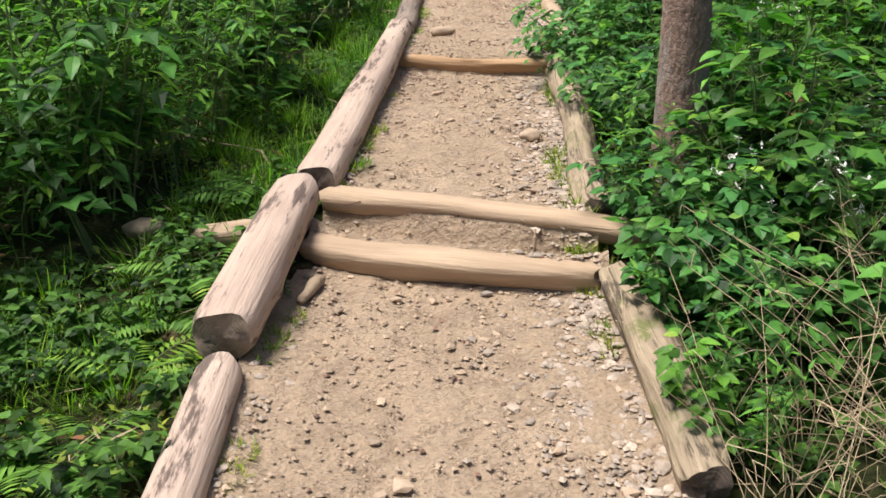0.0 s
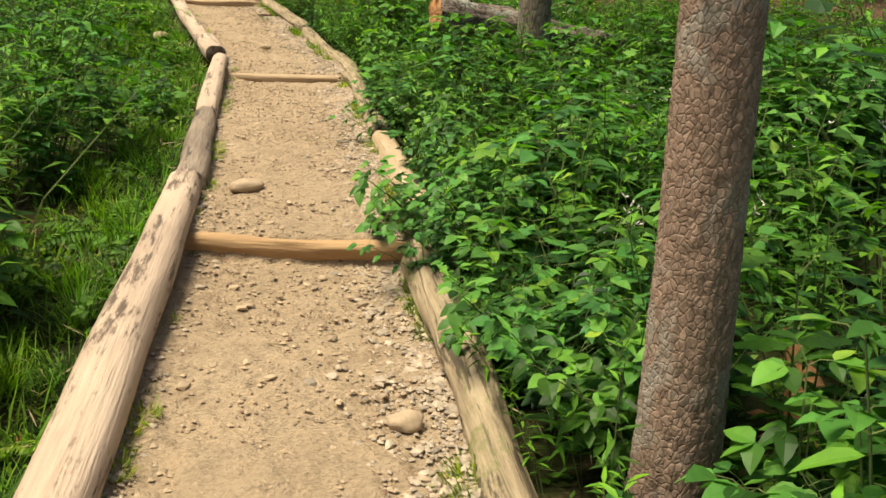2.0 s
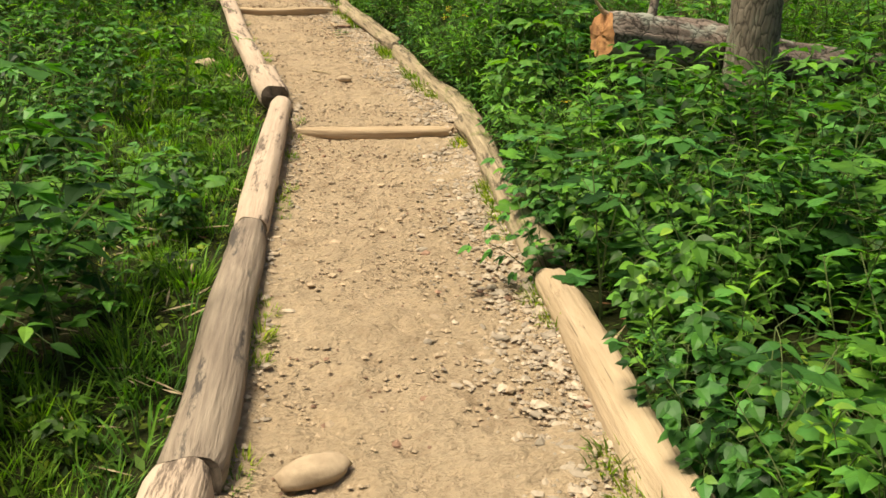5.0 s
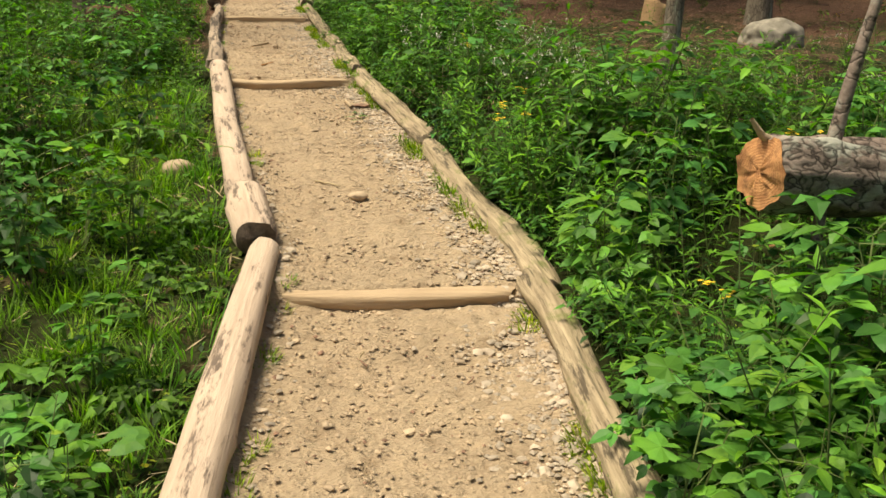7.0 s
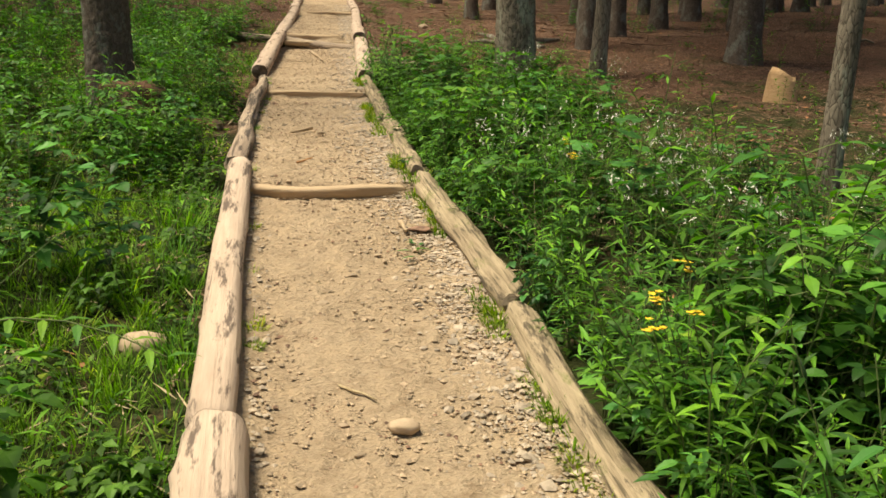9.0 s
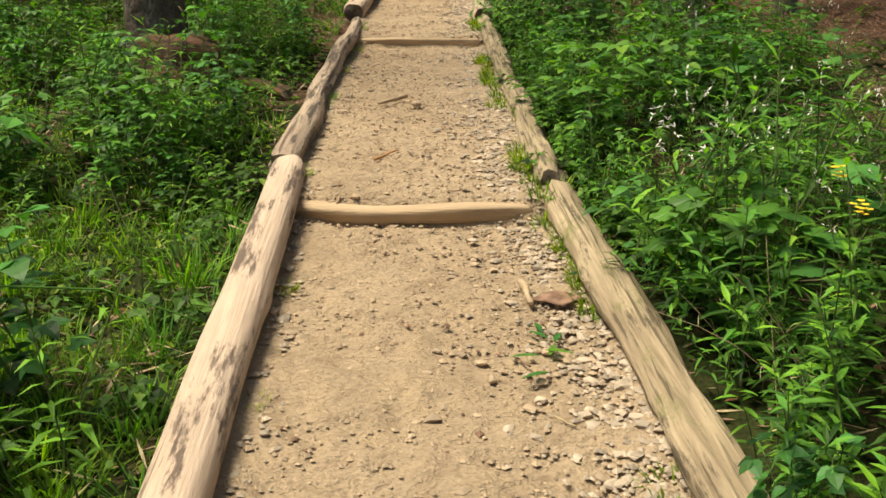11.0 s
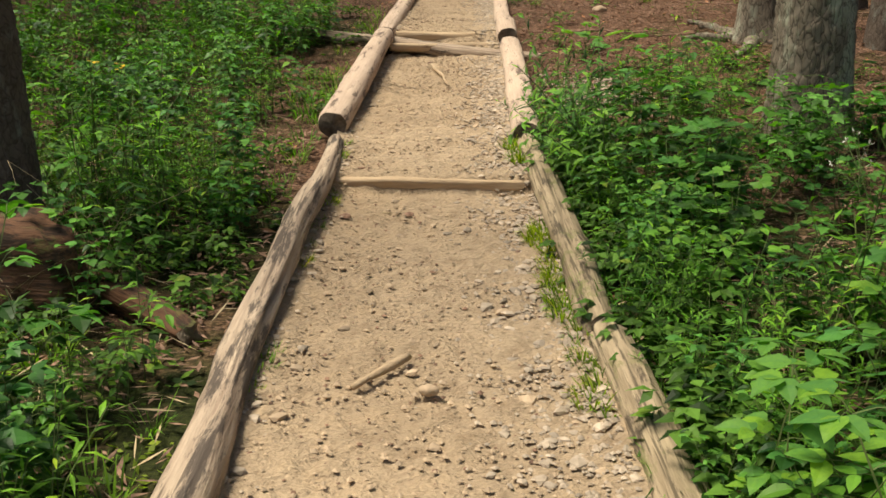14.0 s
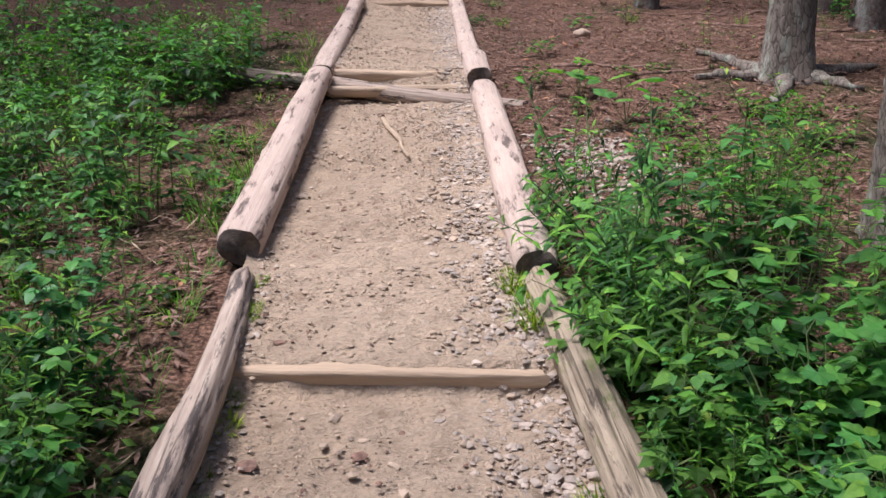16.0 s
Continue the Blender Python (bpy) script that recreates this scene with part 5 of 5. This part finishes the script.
timber("rotten_log", (-1.32, 16.62), (-2.75, 17.75), 0.05, 0.085, ROTTEN_RED, "rotten reddish-brown log crumbling under the herbs", "", za=float(ground_z(-1.32, 16.62)) + 0.03, zb=float(ground_z(-2.75, 17.75)) + 0.05, seed=79, lump=0.3, cuts=("pale", "dark"), knots=12)
for k in range(5):
    a = 2.2 + 1.05 * k
    L = (0.9, 0.7, 0.8, 0.6, 0.7)[k]
    x1, y1 = 1.92 + math.cos(a) * L, 22.75 + math.sin(a) * L
    strip("surface_root", lying(1.92 + 0.16 * math.cos(a), 22.75 + 0.16 * math.sin(a), x1, y1, 0.02, 8, 0.03, 30 + k, True), 0.075, 0.02, BARK_GREY, "grey root spreading over the forest floor", "root", segs=10)
for k in range(34):
    x, y, a = rt.uniform(0.1, 4.5), rt.uniform(22.3, 31), rt.uniform(-0.5, 0.5)
    L = rt.uniform(0.5, 1.4)
    strip("forest_root", lying(x, y, x + math.cos(a) * L, y + math.sin(a) * L * 0.6, 0.004, 9, 0.06, 60 + k, True), rt.uniform(0.015, 0.035), 0.01, LITTER, "brown root over the needle litter", "root")

# the fallen tree with its sawn end, held up by its own branch stubs
fallen = timber("fallen_log", (1.63, 9.73), (4.3, 10.45), 0.145, 0.10, BARK_LOG, "fallen conifer trunk with flaking bark and a fresh orange cut", "", za=1.475, zb=1.15, cuts=("orange", "dark"), seed=71, lump=0.2, segs=48, knots=18)
tagged(fallen, category="log")
fallen_m = fallen.matrix_world.inverted()
for pts_, r0, r1, tag in (([(1.93, 9.82, 1.52), (1.96, 9.82, 1.72), (2.0, 9.83, 1.90), (2.06, 9.84, 2.15), (2.10, 9.86, 2.5)], 0.028, 0.014, "dead branch standing up from the trunk"),
                          ([(1.90, 9.78, 1.34), (1.86, 9.72, 1.05), (1.84, 9.70, 0.68)], 0.022, 0.014, "broken branch propping the trunk"),
                          ([(2.6, 10.0, 1.25), (2.62, 10.02, 1.0), (2.6, 10.05, 0.68)], 0.025, 0.016, "broken branch propping the trunk"),
                          ([(1.70, 9.78, 1.57), (1.63, 9.75, 1.60), (1.58, 9.74, 1.66)], 0.020, 0.008, "pale splinter at the cut")):
    v, f = tube([fallen_m @ Vector(p) for p in pts_], np.linspace(r0, r1, len(pts_)), 8)
    child("branch", mesh_from("branch", v, f, [BARK_LOG if "splinter" not in tag else PALE]), fallen, tag)

timber("short_log", (-1.02, 3.50), (-0.74, 3.40), 0.05, 0.045, PALE, "short pale log end lying in the herbs", "", za=float(ground_z(-1.02, 3.50)) + 0.04, zb=float(ground_z(-0.74, 3.40)) + 0.07, seed=78, lump=0.12)

# split stump slab near the slim conifer
stump = new("broken_stump", mesh_from("broken_stump", *tube([(1.80, 4.30, 0.22), (1.78, 4.31, 0.36), (1.75, 4.33, 0.50), (1.71, 4.36, 0.62), (1.68, 4.38, 0.70)], (0.085, 0.08, 0.065, 0.04, 0.012), 12), [SPLIT]))
tagged(stump, "broken orange-brown stump splinter among the leaves", "stump")
old = new("old_stump", mesh_from("old_stump", *tube([on_soil(4.3, 18.5, -0.1), on_soil(4.3, 18.5, 0.2), on_soil(4.3, 18.5, 0.27), on_soil(4.31, 18.5, 0.29), on_soil(4.31, 18.5, 0.285)], (0.19, 0.15, 0.14, 0.135, 0.005), 16), [ORANGE]))
tagged(old, "low weathered stump on the forest floor", "stump")


# ---- gravel and grit on the trail ----
def pebble_shapes(n):
    out = []
    for k in range(n):
        r = np.random.RandomState(900 + k)
        bm = bmesh.new()
        bmesh.ops.create_icosphere(bm, subdivisions=1, radius=1.0)
        v = np.array([p.co for p in bm.verts])
        f = np.array([[q.index for q in p.verts] for p in bm.faces])
        bm.free()
        v = v * (1 + r.uniform(-0.32, 0.32, (len(v), 1))) * (1.0, r.uniform(0.5, 0.9), r.uniform(0.28, 0.5))
        out.append((v, f))
    return out


PEBBLES = pebble_shapes(8)


OCTA = (np.array([(1, 0, 0), (-0.8, 0.2, 0), (0.1, 0.8, 0.1), (0, -0.7, 0), (0.1, 0.1, 0.5), (0, 0, -0.5)], float), np.array([(0, 2, 4), (2, 1, 4), (1, 3, 4), (3, 0, 4), (2, 0, 5), (1, 2, 5), (3, 1, 5), (0, 3, 5)]))


def gravel(name, spots, sizes, mat, label, seed):
    r = np.random.RandomState(seed)
    vs, fs, n = [], [], 0
    for (x, y, z), s in zip(spots, sizes):
        v, f = PEBBLES[r.randint(8)] if s > 0.019 else OCTA
        a = r.uniform(0, math.tau)
        ca, sa = math.cos(a) * s, math.sin(a) * s
        vs.append(np.stack([v[:, 0] * ca - v[:, 1] * sa + x, v[:, 0] * sa + v[:, 1] * ca + y, v[:, 2] * s + z], -1))
        fs.append(f + n)
        n += len(v)
    return tagged(new(name, mesh_from(name, np.concatenate(vs), np.concatenate(fs), [mat], smooth=False)), label, "gravel", kind="stuff")


def trail_spots(count, seed, edge_bias):
    r = np.random.RandomState(seed)
    y = r.uniform(-0.5, 29, count)
    u = 1.02 - np.abs(r.normal(0, 0.15, count)) if edge_bias else r.uniform(0.02, 0.98, count)
    if edge_bias:
        left = r.rand(count) < 0.09
        u = np.where(left, np.abs(r.normal(0, 0.05, count)), u)
    x = along(LEFT, y) * (1 - u) + along(RIGHT, y) * u
    lift = 0.03 * (1 - np.clip(np.minimum(u + 0.04, 1.04 - u) / 0.22, 0, 1)) ** 2 - 0.012
    return np.stack([x, y, trail_z(y + along(SKEW, y) * (u - 0.5)) + lift], -1), r


spots, r = trail_spots(21000, 41, True)
gravel("edge_gravel", spots + (0, 0, 0.004), r.gamma(2.4, 0.0034, len(spots)) + 0.004, STONE, "loose grey-brown gravel washed to the trail's edges", 42)
spots, r = trail_spots(21000, 43, False)
gravel("trail_grit", spots + (0, 0, 0.004), r.gamma(2.2, 0.0027, len(spots)) + 0.003, SANDSTONE, "sandy grit and crumbs strewn over the trail", 44)
spots, r = trail_spots(2600, 45, False)
gravel("dark_crumbs", spots + (0, 0, 0.003), r.gamma(2.0, 0.0026, len(spots)) + 0.003, LITTER, "dark bark crumbs strewn over the trail", 46)
r = np.random.RandomState(47)
x, y = r.normal(0.28, 0.22, 700), r.normal(20.8, 0.35, 700)
keep = beside(x, y) > 0.25
gravel("gravel_patch", np.stack([x, y, ground_z(x, y) + 0.006], -1)[keep], r.gamma(3.0, 0.004, keep.sum()) + 0.005, STONE, "patch of grey gravel washed beside the trail", 48)
PEBBLE_MESHES = [mesh_from("stone", v, f, [STONE], smooth=False) for v, f in PEBBLES]
spots, r = trail_spots(110, 51, True)
for x, y, z in spots:
    s = r.uniform(0.010, 0.024)
    ob = new("stone", PEBBLE_MESHES[r.randint(8)])
    ob.matrix_world = pose(x, y, z + 0.3 * s, r.uniform(-15, 15), r.uniform(-15, 15), r.uniform(0, 360)) @ Matrix.Diagonal((s, s, s, 1))
    tagged(ob, "angular grey stone at the trail's edge", "stone", "stones along the trail's edge")

rk = np.random.RandomState(91)
for k in range(26):
    y = rk.uniform(1.5, 26)
    u, a, L = rk.uniform(0.08, 0.95), rk.uniform(0, math.tau), rk.uniform(0.03, 0.09)
    x = float(along(LEFT, y) * (1 - u) + along(RIGHT, y) * u)
    strip("twig", lying(x, y, x + math.cos(a) * L, y + math.sin(a) * L, 0.004, 4, 0.004, 200 + k), 0.004, 0.002, LITTER if k % 3 else DRY, "short dry twig lying on the trail", "twig", segs=5)
for k in range(7):
    x, y, a = rk.normal(0.34, 0.05), rk.normal(13.35, 0.07), rk.uniform(0, math.tau)
    v, f = leaf_blade(np.array(on_trail(x, y, 0.012)), (math.cos(a), math.sin(a), 0.1), 0.10, 0.022, 0.15, LANCE)
    tagged(new("fallen_leaf", mesh_from("fallen_leaf", v, f, [LEAF_BROAD])), "wilted grey-green leaf lying on the gravel", "leaf", "wilted leaves on the trail's edge")

# long arching stem with pale leaves, reaching across the grass to the logs
arch = new("arching_plant")
s = np.linspace(0, 1, 9)
p = np.stack([-1.75 + 1.3 * s, 11.75 - 0.35 * s, 0.98 + 0.42 * np.sin(s * 2.2) - 0.02 * s], -1)
child("stem", mesh_from("stem", *stalk(p, 0.005, 0.002, 5), [STEM]), arch)
for i in range(18):
    q = 0.25 + 0.75 * i / 17
    base = np.array([np.interp(q, s, p[:, k]) for k in range(3)])
    a = -0.25 + (1 if i % 2 else -1) * 1.0
    child("leaf", mesh_from("leaf", *leaf_blade(base, (math.cos(a), math.sin(a), 0.1), 0.13, 0.03, 0.35, LANCE), [LEAF_LIME], smooth=False), arch)
tagged(arch, "arching stem with pale narrow leaves over the grass", "plant")
